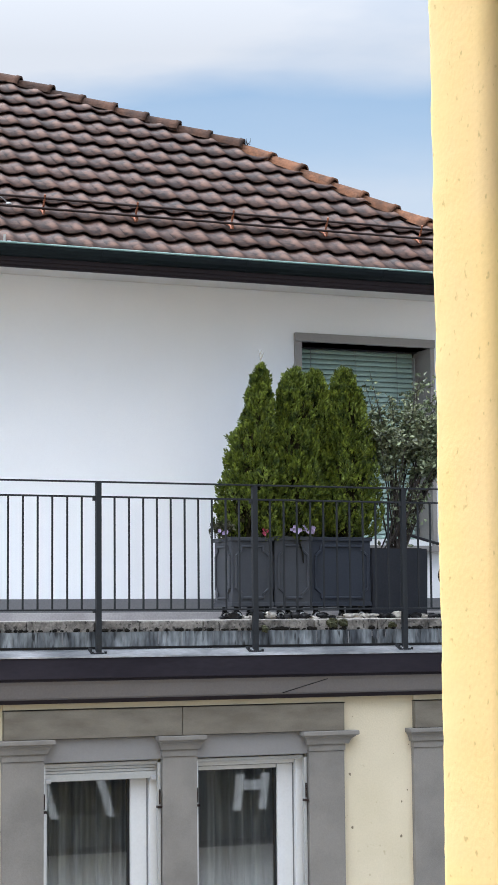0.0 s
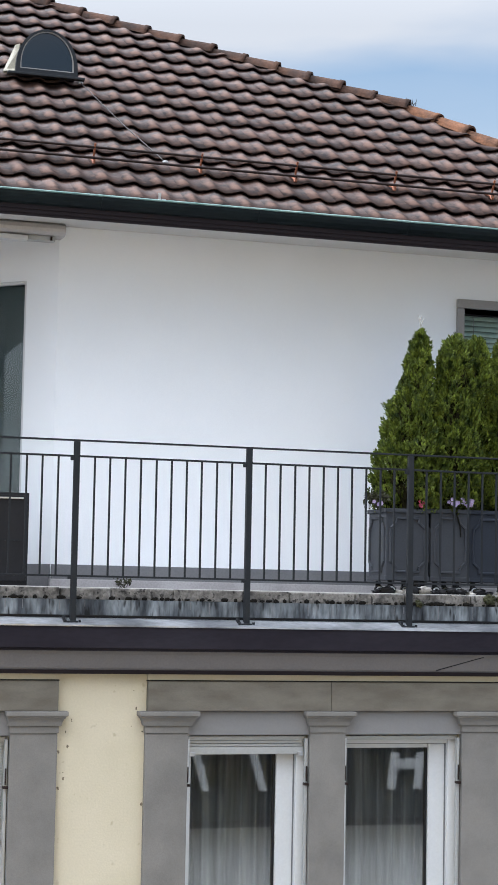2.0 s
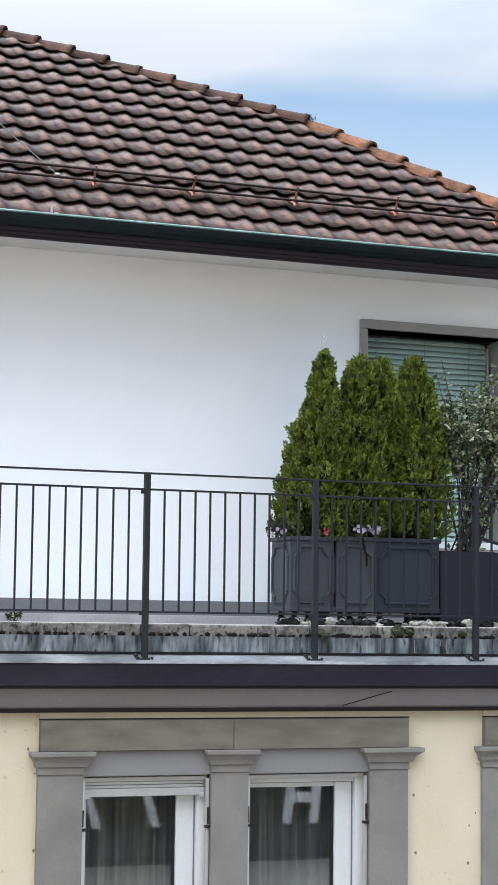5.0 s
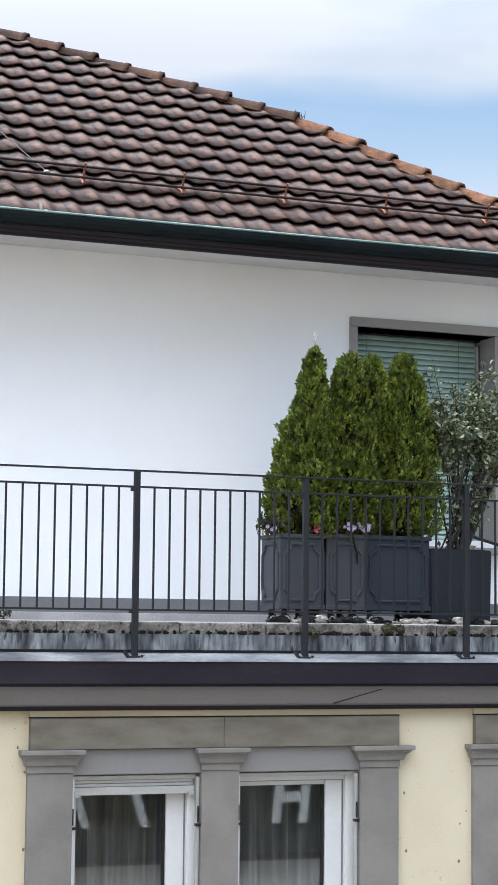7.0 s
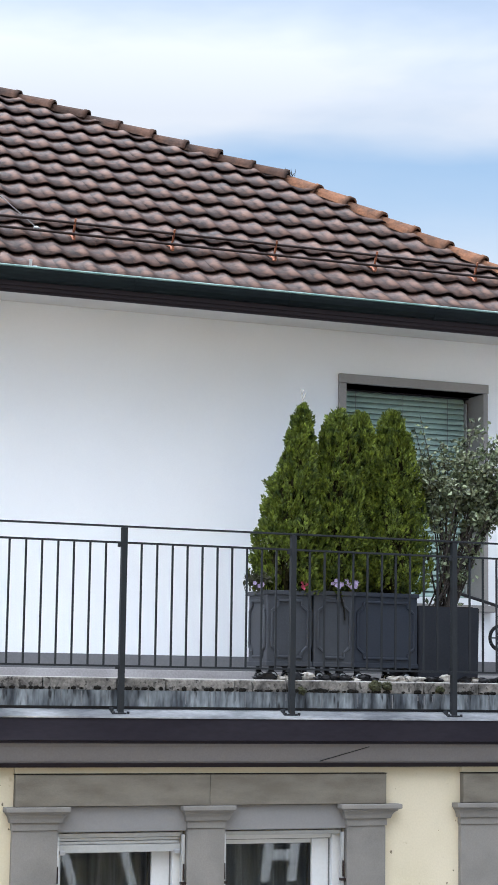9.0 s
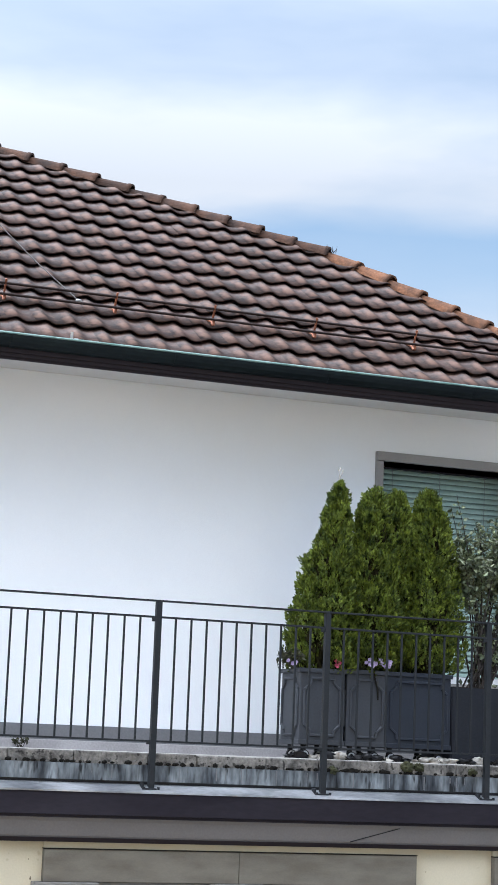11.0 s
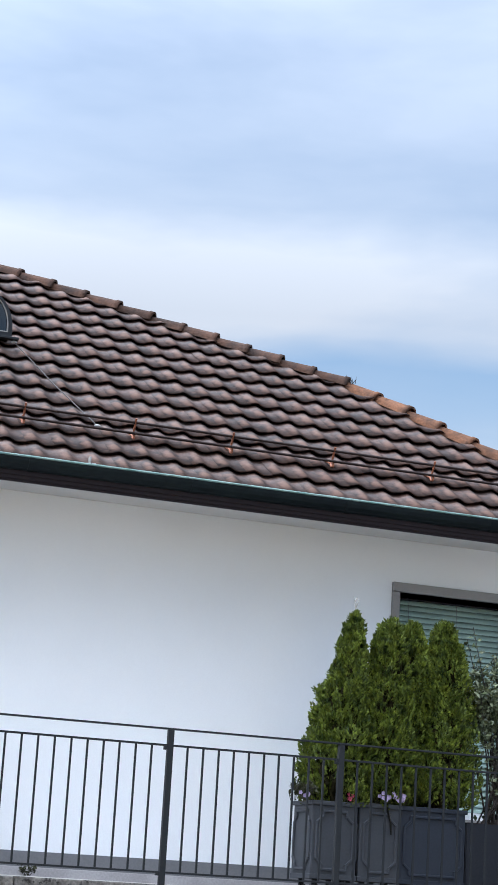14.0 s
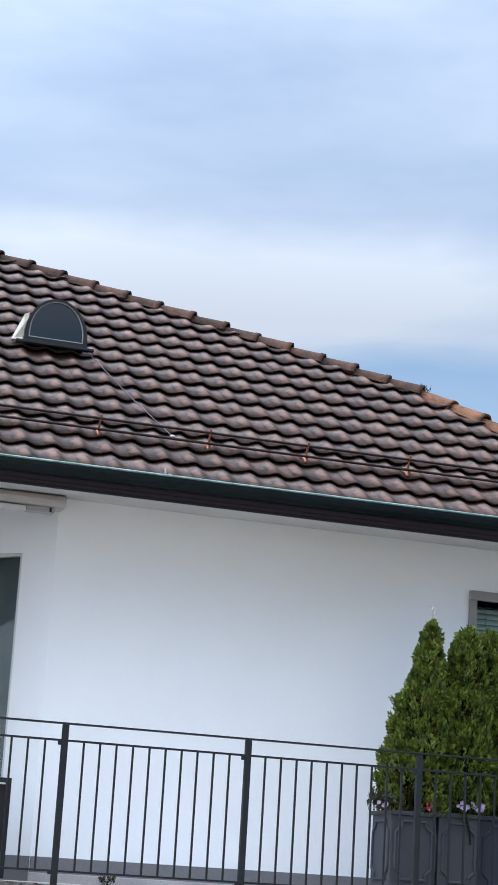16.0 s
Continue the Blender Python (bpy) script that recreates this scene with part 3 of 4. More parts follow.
part("frame", arch_band(arch(DW, DH), [(x * 0.87, 0.035 + z * 0.87) for x, z in arch(DW, DH)], DY, DY + 0.05), M_IRON, dormer)
part("bead", arch_band([(x * 0.87, 0.034 + z * 0.872) for x, z in arch(DW, DH)], [(x * 0.83, 0.045 + z * 0.82) for x, z in arch(DW, DH)], DY + 0.008, DY + 0.02), M_TAUPE, dormer, "thin pale metal bead round the glass")
bm = bmesh.new()
bm.faces.new([bm.verts.new((DX + x * 0.85, DY + 0.022, DZ + 0.04 + z * 0.84)) for x, z in arch(DW, DH)][::-1])
part("pane", bm, M_DORMER_GLASS, dormer)
# near-black sheet for the unlit space behind the pane
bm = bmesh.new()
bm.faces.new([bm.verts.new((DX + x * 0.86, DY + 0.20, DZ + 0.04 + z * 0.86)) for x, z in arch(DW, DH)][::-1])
part("lining", bm, M_ROOM_SHADE, dormer)
part("barrel", arch_band([(x * 0.985, z * 0.985) for x, z in arch(DW, DH)], [(x * 0.93, z * 0.93) for x, z in arch(DW, DH)], DY + 0.05, DY + 0.85), M_FASCIA, dormer)
part("apron", boxes((DX - 0.36, DX + 0.34, DY - 0.05, DY + 0.02, DZ - 0.035, DZ - 0.012), bevel=0.005), M_IRON, dormer)
bm = bmesh.new()
pts = [(DX - DW - 0.005, DY + 0.06, DZ + 0.02), (DX - DW - 0.10, DY + 0.10, DZ + 0.02), (DX - DW * 0.80, DY + 0.40, DZ + 0.36), (DX - DW * 0.86, DY + 0.055, DZ + 0.27)]
vs = [bm.verts.new(p) for p in pts]
vb = [bm.verts.new(Vector(p) + Vector((0.01, 0.02, -0.02))) for p in pts]
bm.faces.new(vs)
bm.faces.new(vb[::-1])
for i in range(4):
    bm.faces.new((vs[i], vb[i], vb[(i + 1) % 4], vs[(i + 1) % 4]))
bmesh.ops.recalc_face_normals(bm, faces=bm.faces)
part("side_flashing", bm, material("pale_beige_flashing", (0.24, 0.22, 0.165), 0.6, spread=0.15, scale=12, fine=60), dormer, "pale beige side flashing")

bm = bmesh.new()
ends = [on_roof(-0.72, 2.46, 0.09), on_roof(-0.50, 1.55, 0.075), on_roof(-0.30, HOOK_S - 0.14, 0.105)]
for a, b in zip(ends, ends[1:]):
    rod(bm, a, b, 0.005, sides=6)
wire = tagged(link("lightning_wire", bm, M_WIRE), "thin grey lightning wire across the roof tiles", "wire")
for p in (ends[0], ends[2]):
    bm = bmesh.new()
    bmesh.ops.create_icosphere(bm, subdivisions=2, radius=0.019, matrix=Matrix.Translation(p) @ Matrix.Diagonal((1.4, 1, 0.8, 1)))
    part("clamp", bm, M_ALU, wire)

# ---- terrace railing ----
rail = thing("balcony_railing", "dark grey iron railing with thin upright bars on the terrace", "railing")
POSTS = [-3.93, -2.616, -1.303, 0.011, 1.312, 2.635, 3.95, 5.26]
ZT = 0.945
part("handrail", boxes((-4.0, 5.3, -0.022, 0.022, ZT - 0.004, ZT + 0.008), bevel=0.002), M_IRON, rail)
for x in POSTS:
    bm = boxes((x - 0.021, x + 0.021, -0.021, 0.021, -0.365, ZT - 0.005), bevel=0.004)
    post = part("post", bm, M_IRON, rail)
    bm = boxes((x - 0.075, x + 0.03, -0.05, 0.05, -0.372, -0.360), bevel=0.003)
    box(bm, x - 0.075, x - 0.055, -0.02, 0.03, -0.362, -0.325, bevel=0.004)
    for dx in (-0.06, 0.045):
        rod(bm, (x + dx, -0.035, -0.372), (x + dx, -0.035, -0.352), 0.010, sides=6)
    part("foot_plate", bm, M_IRON, post)
bar = bpy.data.meshes.new("bar")
bm = boxes((-0.0065, 0.0065, -0.0065, 0.0065, -0.035, 0.835))
bm.to_mesh(bar)
bm.free()
bar.materials.append(M_IRON)
for a, b in zip(POSTS, POSTS[1:]):
    for z in (0.832, -0.037):
        part("cross_rail", boxes((a + 0.018, b - 0.018, -0.012, 0.012, z - 0.007, z + 0.007), bevel=0.002), M_IRON, rail)
    for z in (0.80, -0.06):
        part("bracket", boxes((b - 0.045, b - 0.018, -0.014, 0.014, z, z + 0.03), bevel=0.003), M_IRON, rail)
    for i in range(10):
        o = new("bar", bar)
        o.location = (a + 0.018 + (b - a - 0.036) * (i + 1) / 11 + rnd.uniform(-0.002, 0.002), 0, 0)
        o.parent = rail

# ---- crumbling edge of the terrace ----
rnd = random.Random(9)
x = -4.0
edge = new("terrace_kerb")
tagged(edge, "weathered pale concrete kerb stones along the terrace edge", kind="structure")
while x < 5.4:
    w = rnd.uniform(0.34, 0.60)
    bm = bmesh.new()
    box(bm, x + 0.003, x + w - 0.003, 0.105 + rnd.uniform(0, 0.006), 0.175, -0.21, FLOOR + rnd.uniform(0.0, 0.008), bevel=0.010)
    for v in bm.verts:
        v.co += Vector((0, 1, 1)) * 0.004 * noise.noise(v.co * 9)
    part("kerb_stone", bm, M_CONCRETE, edge)
    x += w
bm = bmesh.new()
for i in range(260):
    px = rnd.uniform(-3.6, 4.6)
    r = rnd.uniform(0.008, 0.022)
    bmesh.ops.create_icosphere(bm, subdivisions=1, radius=r, matrix=Matrix.Translation((px, 0.095 + rnd.uniform(-0.006, 0.004), -0.200 + r * 0.4)) @ Matrix.Diagonal((rnd.uniform(0.8, 1.7), 0.7, rnd.uniform(0.6, 1.1), 1)))
for v in bm.verts:
    v.co += Vector((1, 1, 1)) * 0.004 * noise.noise(v.co * 60)
tagged(link("moss_lumps", bm, M_DIRT_SHADE), "dark moss and dirt lumps along the kerb", "moss", kind="stuff")

# upright seams and pale lime runs on the zinc strip
rnd = random.Random(33)
bm = bmesh.new()
x = -3.6
while x < 4.6:
    h = rnd.uniform(0.04, 0.105)
    top = -0.207 - rnd.uniform(0.0, 0.012)
    box(bm, x, x + rnd.choice((0.003, 0.004, 0.007)), 0.0815, 0.0865, top - h, top)
    x += rnd.uniform(0.05, 0.30)
tagged(link("lime_runs", bm, M_SKIRT), "pale lime runs and seams on the zinc strip", "stain", kind="stuff")
structure("kerb_lip", boxes((-9, 9, 0.16, 0.20, FLOOR, FLOOR + 0.010), bevel=0.003), M_SOFFIT, "thin pale mortar lip behind the kerb stones")

# ---- window of the terrace with its lowered blind ----
w1 = thing("window_terrace", "window with a taupe surround and a lowered grey-green blind", "window")
w1["kind"] = "structure"
part("surround_top", boxes((2.46, 3.895, YU - 0.045, YU + 0.30, 2.422, 2.500), bevel=0.004), M_TAUPE, w1)
part("surround_side", boxes((2.46, 2.528, YU - 0.03, YU + 0.30, 0.56, 2.420), bevel=0.004), M_TAUPE, w1)
part("surround_side", boxes((3.850, 3.895, YU - 0.03, YU + 0.32, 0.56, 2.420), bevel=0.004), M_TAUPE, w1)
part("sill", boxes((2.42, 3.94, YU - 0.10, YU + 0.30, 0.50, 0.558), bevel=0.006), M_TAUPE, w1)
part("blind_box", boxes((2.535, 3.855, YU + 0.24, YU + 0.32, 2.408, 2.417)), M_FASCIA, w1)
for i in range(37):
    z = 2.390 - i * 0.048
    bm = bmesh.new()
    for k in range(4):
        a, b = -0.028 + 0.014 * k, -0.028 + 0.014 * (k + 1)
        za, zb = 0.007 * (1 - (a / 0.028) ** 2), 0.007 * (1 - (b / 0.028) ** 2)
        bm.faces.new([bm.verts.new(q) for q in ((2.54, a, za), (3.815, a, za), (3.815, b, zb), (2.54, b, zb))])
        bm.faces.new([bm.verts.new(q) for q in ((2.54, a, za - 0.002), (2.54, b, zb - 0.002), (3.815, b, zb - 0.002), (3.815, a, za - 0.002))])
    for v in bm.verts:
        v.co = Matrix.Rotation(radians(60), 3, "X") @ v.co
        v.co += Vector((0, YU + 0.28, z))
    part("slat", bm, M_SLAT, w1)
for x in (2.74, 3.20, 3.64):
    bm = bmesh.new()
    rod(bm, (x, YU + 0.252, 0.62), (x, YU + 0.252, 2.407), 0.0025, sides=5)
    part("cord", bm, M_SKIRT, w1)
# near-black board supplies the dark seen between the slats
part("backing", boxes((2.52, 3.87, YU + 0.34, YU + 0.38, 0.55, 2.45)), M_ROOM_SHADE, w1)
part("guide_rail", boxes((3.818, 3.832, YU + 0.24, YU + 0.31, 0.56, 2.367)), M_ALU, w1)

# ---- lower storey windows: stone pilasters, lintels, sashes, curtains ----
def pilaster(x0, x1, c0, c1):
    p = thing("pilaster", "flat grey stone pilaster with a moulded capital, between the windows", "pilaster", group="window pilasters")
    part("shaft", boxes((x0, x1, YL - 0.045, YL + 0.02, -3.9, -1.172), bevel=0.004), M_STONE, p)
    bm = profile_x([(YL - 0.053, -1.170), (YL + 0.02, -1.170), (YL + 0.02, -1.120), (YL - 0.053, -1.120)], x0 - 0.006, x1 + 0.006)
    part("neck", bm, M_STONE, p)
    bm = bmesh.new()
    outline = [(0.0, -1.119), (0.22, -1.117), (0.26, -1.108), (0.34, -1.088), (0.50, -1.070), (0.72, -1.058), (0.74, -1.050), (0.96, -1.046), (1.0, -1.040), (1.0, -1.018), (0.96, -1.012)]
    rows = []
    for k, z in outline:
        a, b, f = x0 - 0.01 + (c0 - x0 + 0.01) * k, x1 + 0.01 + (c1 - x1 - 0.01) * k, YL - 0.055 - 0.05 * k
        rows.append([bm.verts.new(q) for q in ((a, YL + 0.02, z), (a, f, z), (b, f, z), (b, YL + 0.02, z))])
    for r0, r1 in zip(rows, rows[1:]):
        for i in range(3):
            bm.faces.new((r0[i], r0[i + 1], r1[i + 1], r1[i]))
    bm.faces.new(rows[-1])
    bm.faces.new(rows[0][::-1])
    bmesh.ops.recalc_face_normals(bm, faces=bm.faces)
    part("capital", bm, M_STONE, p)
    return p


for row in ((-1.72, -1.375, -1.76, -1.31), (-0.721, -0.398, -0.781, -0.325), (0.554, 0.837, 0.500, 0.902), (1.796, 2.107, 1.722, 2.216), (2.735, 3.06, 2.680, 3.12), (4.02, 4.33, 3.96, 4.40)):
    pilaster(*row)


def lintel(x0, x1, seams):
    t = thing("lintel", "long weathered grey stone lintel above the windows", "lintel", group="stone lintels")
    xs = [x0] + seams + [x1]
    for a, b in zip(xs, xs[1:]):
        part("lintel_stone", boxes((a + 0.0015, b - 0.0015, YL - 0.055, YL + 0.02, -1.010, -0.792), bevel=0.004), M_STONE_LINTEL, t)
    part("cream_band", boxes((x0 - 0.0, x1, YL - 0.03, YL + 0.0, -0.785, -0.744)), M_CREAM, t)
    # thin black strips stand in for the shade lines above and below
    part("top_joint_shade", boxes((x0 - 0.002, x1 + 0.002, YL - 0.060, YL + 0.0, -0.792, -0.786)), M_DIRT_SHADE, t, "joint strip coloured black for its shade")
    part("lower_joint_shade", boxes((x0, x1, YL - 0.046, YL + 0.0, -1.0125, -1.0102)), M_DIRT_SHADE, t)
    return t


lintel(-0.711, 2.109, [0.715])
lintel(-4.4, -1.375, [-2.5])
lintel(2.748, 4.4, [3.55])


# small chips and dirt where the cream plaster meets the stone
rnd = random.Random(41)
bm = bmesh.new()
for i in range(26):
    ex, sg = rnd.choice(((-0.711, -1), (-0.721, -1), (-1.375, 1), (2.109, 1), (2.107, 1), (2.735, -1)))
    cx_, cz_ = ex + sg * (0.004 + abs(rnd.gauss(0, 0.06))), rnd.uniform(-1.9, -0.80)
    if -1.13 < cz_ < -1.0:
        cx_ += sg * 0.09
    r_ = 0.0025 + 0.011 * rnd.random() ** 3
    ring = [Vector((cx_ + r_ * rnd.uniform(0.5, 1.2) * math.cos(a), 0, cz_ + r_ * rnd.uniform(0.6, 1.6) * math.sin(a))) for a in (0, 0.9, 1.8, 2.7, 3.6, 4.5, 5.4)]
    lo = [bm.verts.new((q.x, YL + 0.001, q.z)) for q in ring]
    hi = [bm.verts.new((q.x, YL - 0.002, q.z)) for q in ring]
    bm.faces.new(hi)
    for k in range(7):
        bm.faces.new((lo[k], lo[(k + 1) % 7], hi[(k + 1) % 7], hi[k]))
bmesh.ops.recalc_face_normals(bm, faces=bm.faces)
tagged(link("plaster_chips", bm, M_CHIP), "small dark chips in the cream plaster beside the stone", "plaster", kind="stuff")


def low_window(x0, x1, blind):
    """A tilt window between pilasters; blind: height to which its blind hangs."""
    w = thing("window_lower", "white framed window with grey net curtains behind the glass", "window")
    w["kind"] = "structure"
    part("head_panel", boxes((x0 - 0.002, x1 + 0.002, YL - 0.02, YL + 0.06, -1.188, -1.012), bevel=0.003), M_BOX, w)
    yb = YL + 0.035
    top = -1.200
    part("blind_rail", boxes((x0 + 0.02, x1 - 0.02, yb - 0.01, yb + 0.05, top - 0.030, top), bevel=0.003), M_ALU, w)
    if blind < -1.3:
        n = int((top - 0.03 - (blind + 0.055)) / 0.022)
        step = (top - 0.03 - (blind + 0.055)) / n
        for i in range(n):
            z = top - 0.03 - (i + 0.5) * step
            bm = boxes((x0 + 0.035, x1 - 0.035, yb + 0.005, yb + 0.03, z - step * 0.42, z + step * 0.42), bevel=0.004)
            part("blind_slat", bm, M_ALU, w)
        bm = boxes((x0 + 0.028, x1 - 0.028, yb - 0.008, yb + 0.035, blind, blind + 0.055), bevel=0.004)
        part("bottom_bar", bm, M_ALU, w)
        bm = bmesh.new()
        for x in (x0 + 0.05, x1 - 0.06):
            box(bm, x - 0.02, x + 0.02, yb - 0.03, yb - 0.006, blind - 0.012, blind + 0.02, bevel=0.004)
        part("stop", bm, M_SHEET, w)
    for x, s in ((x0 + 0.010, 1), (x1 - 0.020, -1)):
        bm = boxes((x - 0.010, x + 0.012, YL - 0.012, YL + 0.022, -3.3, -1.215), bevel=0.003)
        part("guide_rail", bm, M_WHITE if s > 0 else M_ALU, w)
        bm = boxes((x - 0.018, x + 0.02, YL - 0.03, YL + 0.012, -1.565, -1.545), bevel=0.003)
        rod(bm, (x, YL - 0.02, -1.535), (x, YL - 0.02, -1.42), 0.006, sides=6)
        part("clip", bm, M_ROD, w)
    yf = YL + 0.13
    bm = boxes((x0, x0 + 0.035, yf - 0.10, yf + 0.05, -3.3, -1.19), (x1 - 0.075, x1, yf - 0.07, yf + 0.05, -3.3, -1.19), (x0 + 0.035, x1 - 0.075, yf - 0.05, yf + 0.05, -1.262, -1.19), bevel=0.004)
    part("frame", bm, M_WHITE, w)
    bm = boxes((x0 + 0.036, x0 + 0.075, yf, yf + 0.04, -3.3, -1.264), (x1 - 0.215, x1 - 0.076, yf - 0.02, yf + 0.04, -3.3, -1.264), (x0 + 0.075, x1 - 0.215, yf, yf + 0.04, -1.30, -1.264), bevel=0.005)
    part("sash", bm, M_WHITE, w)
    part("groove", boxes((x1 - 0.0845, x1 - 0.0755, yf - 0.026, yf - 0.018, -3.3, -1.264), (x0 + 0.0355, x1 - 0.0845, yf - 0.026, yf + 0.001, -1.268, -1.2625)), M_SKIRT, w)
    part("seal", boxes((x1 - 0.232, x1 - 0.216, yf + 0.002, yf + 0.035, -3.3, -1.30)), M_BLACK, w)
    pane = part("pane", boxes((x0 + 0.070, x1 - 0.214, yf + 0.015, yf + 0.021, -3.3, -1.295)), M_GLASS, w)
    pane.visible_shadow = False
    # gathered net curtain; its colour also carries streaks of fold shade
    bm = bmesh.new()
    n = 150
    rows = []
    for z in (-3.3, -2.6, -1.9, -1.28):
        line = []
        for i in range(n + 1):
            u = i / n
            x = x0 + 0.03 + (x1 - x0 - 0.06) * u
            y = yf + 0.20 + 0.040 * math.sin(u * 46 + 1.5 * math.sin(u * 9 + x0)) + 0.012 * math.sin(u * 91 + z * 0.4)
            line.append(bm.verts.new((x, y, z)))
        rows.append(line)
    for a, b in zip(rows, rows[1:]):
        for i in range(n):
            bm.faces.new((a[i], a[i + 1], b[i + 1], b[i])).smooth = True
    part("curtain", bm, M_CURTAIN, w, "gathered grey net curtain")
    # box coloured near black in place of an unlit room
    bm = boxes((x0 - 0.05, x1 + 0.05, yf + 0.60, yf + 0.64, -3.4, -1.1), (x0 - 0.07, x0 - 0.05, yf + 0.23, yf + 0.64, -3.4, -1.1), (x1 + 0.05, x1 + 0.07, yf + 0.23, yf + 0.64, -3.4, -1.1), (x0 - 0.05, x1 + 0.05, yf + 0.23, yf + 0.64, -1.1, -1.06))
    part("room_shade_box", bm, M_ROOM_SHADE, w)


low_window(-3.16, -1.72, -1.94)
low_window(-0.398, 0.556, -1.335)
low_window(0.837, 1.796, -1.25)
low_window(3.06, 4.02, -1.30)

# ---- angled wall: sliding door, awning, black cabinet ----
door = thing("terrace_door", "dark glazed terrace door in a white frame, in the angled wall", "door")
door["kind"] = "structure"
door.matrix_basis = ANGLED
part("frame", boxes((0.314, 0.336, -0.06, -0.01, FLOOR, 2.435), (3.16, 3.198, -0.06, -0.01, FLOOR, 2.435), (0.336, 3.16, -0.06, -0.01, 2.412, 2.435)), M_WHITE, door)
p_ = part("pane", boxes((0.336, 3.16, -0.05, -0.04, FLOOR, 2.412)), M_DOOR_GLASS, door)
p_.visible_shadow = False
part("drape", boxes((0.312, 3.2, -0.16, -0.12, FLOOR, 2.437)), material("petrol_drape", (0.105, 0.140, 0.142), 0.8, spread=0.08, scale=2, fine=40), door, "petrol grey drape behind the glass")
sk = structure("skirting_angled", boxes((0.0, 0.305, 0.002, 0.022, FLOOR, 0.075)), M_SKIRT, "grey waterproofing strip at the foot of the angled wall")
sk.matrix_basis = ANGLED

awning = thing("awning", "closed beige awning cassette under the eaves, above the terrace door", "awning", (0, 0, 0.07))
AY = YU - 0.30
bm = profile_x([(AY + 0.28, 2.80), (AY + 0.28, 2.69), (AY + 0.24, 2.675), (AY + 0.07, 2.668), (AY + 0.03, 2.676), (AY + 0.008, 2.695), (AY, 2.72), (AY + 0.012, 2.75), (AY + 0.05, 2.772), (AY + 0.11, 2.788), (AY + 0.20, 2.80)], -4.4, -1.125)
part("cassette", bm, M_AWNING, awning, smooth=False)
# added strip whose tan colour stands for gradient shading on the cassette
bm = profile_x([(AY + 0.28, 2.803), (AY + 0.19, 2.803), (AY + 0.10, 2.792), (AY + 0.045, 2.777), (AY + 0.03, 2.785), (AY + 0.05, 2.81), (AY + 0.12, 2.828), (AY + 0.28, 2.835)], -4.4, -1.14)
part("top_shading", bm, M_AWNING_TOP, awning, "tan brown strip added for the shading on the cassette's top")
part("front_bar", boxes((-4.4, -1.43, AY + 0.04, AY + 0.15, 2.618, 2.660), bevel=0.01), M_WHITE, awning)
part("arm_bracket", boxes((-1.425, -1.20, AY + 0.06, AY + 0.16, 2.628, 2.667), bevel=0.005), M_ALU, awning)
bm = bmesh.new()
rod(bm, (-1.235, AY + 0.055, 2.630), (-1.235, AY + 0.055, 2.662), 0.009)
part("screw", bm, M_ROD, awning)

cab = thing("storage_cabinet", "low black cabinet with a bright handle beside the terrace door", "cabinet")
cab.location = (-1.655, 1.05, FLOOR)
part("body", boxes((-0.62, 0.21, 0.0, 0.42, 0.02, 0.735), bevel=0.006), M_BLACK, cab)
for a, b in ((-0.61, -0.29), (-0.28, -0.04), (-0.03, 0.20)):
    d_ = part("door", boxes((a + 0.004, b - 0.004, -0.018, -0.001, 0.05, 0.715), bevel=0.004), M_BLACK, cab)
    part("rail", boxes((a + 0.004, b - 0.004, -0.024, -0.018, 0.36, 0.375)), M_IRON, d_)
part("handle", boxes((-0.15, 0.16, -0.032, -0.019, 0.685, 0.697), bevel=0.002), M_STEEL, cab, "bright metal handle strip")
part("plinth", boxes((-0.60, 0.19, 0.03, 0.40, 0.0, 0.02)), M_BLACK, cab)

# ---- planters on the terrace ----
def panel_relief(bm, x0, x1, z0, z1, y):
    """A raised bead round a panel with notched corners."""
    c = 0.05
    pts = [(x0 + c, z0), (x1 - c, z0), (x1 - c, z0 + c * 0.7), (x1, z0 + c * 1.6), (x1, z1 - c * 1.6), (x1 - c, z1 - c * 0.7), (x1 - c, z1), (x0 + c, z1), (x0 + c, z1 - c * 0.7), (x0, z1 - c * 1.6), (x0, z0 + c * 1.6), (x0 + c, z0 + c * 0.7)]
    for (ax, az), (bx, bz) in zip(pts, pts[1:] + pts[:1]):
        rod(bm, (ax, y - 0.004, az), (bx, y - 0.004, bz), 0.0115, sides=6)


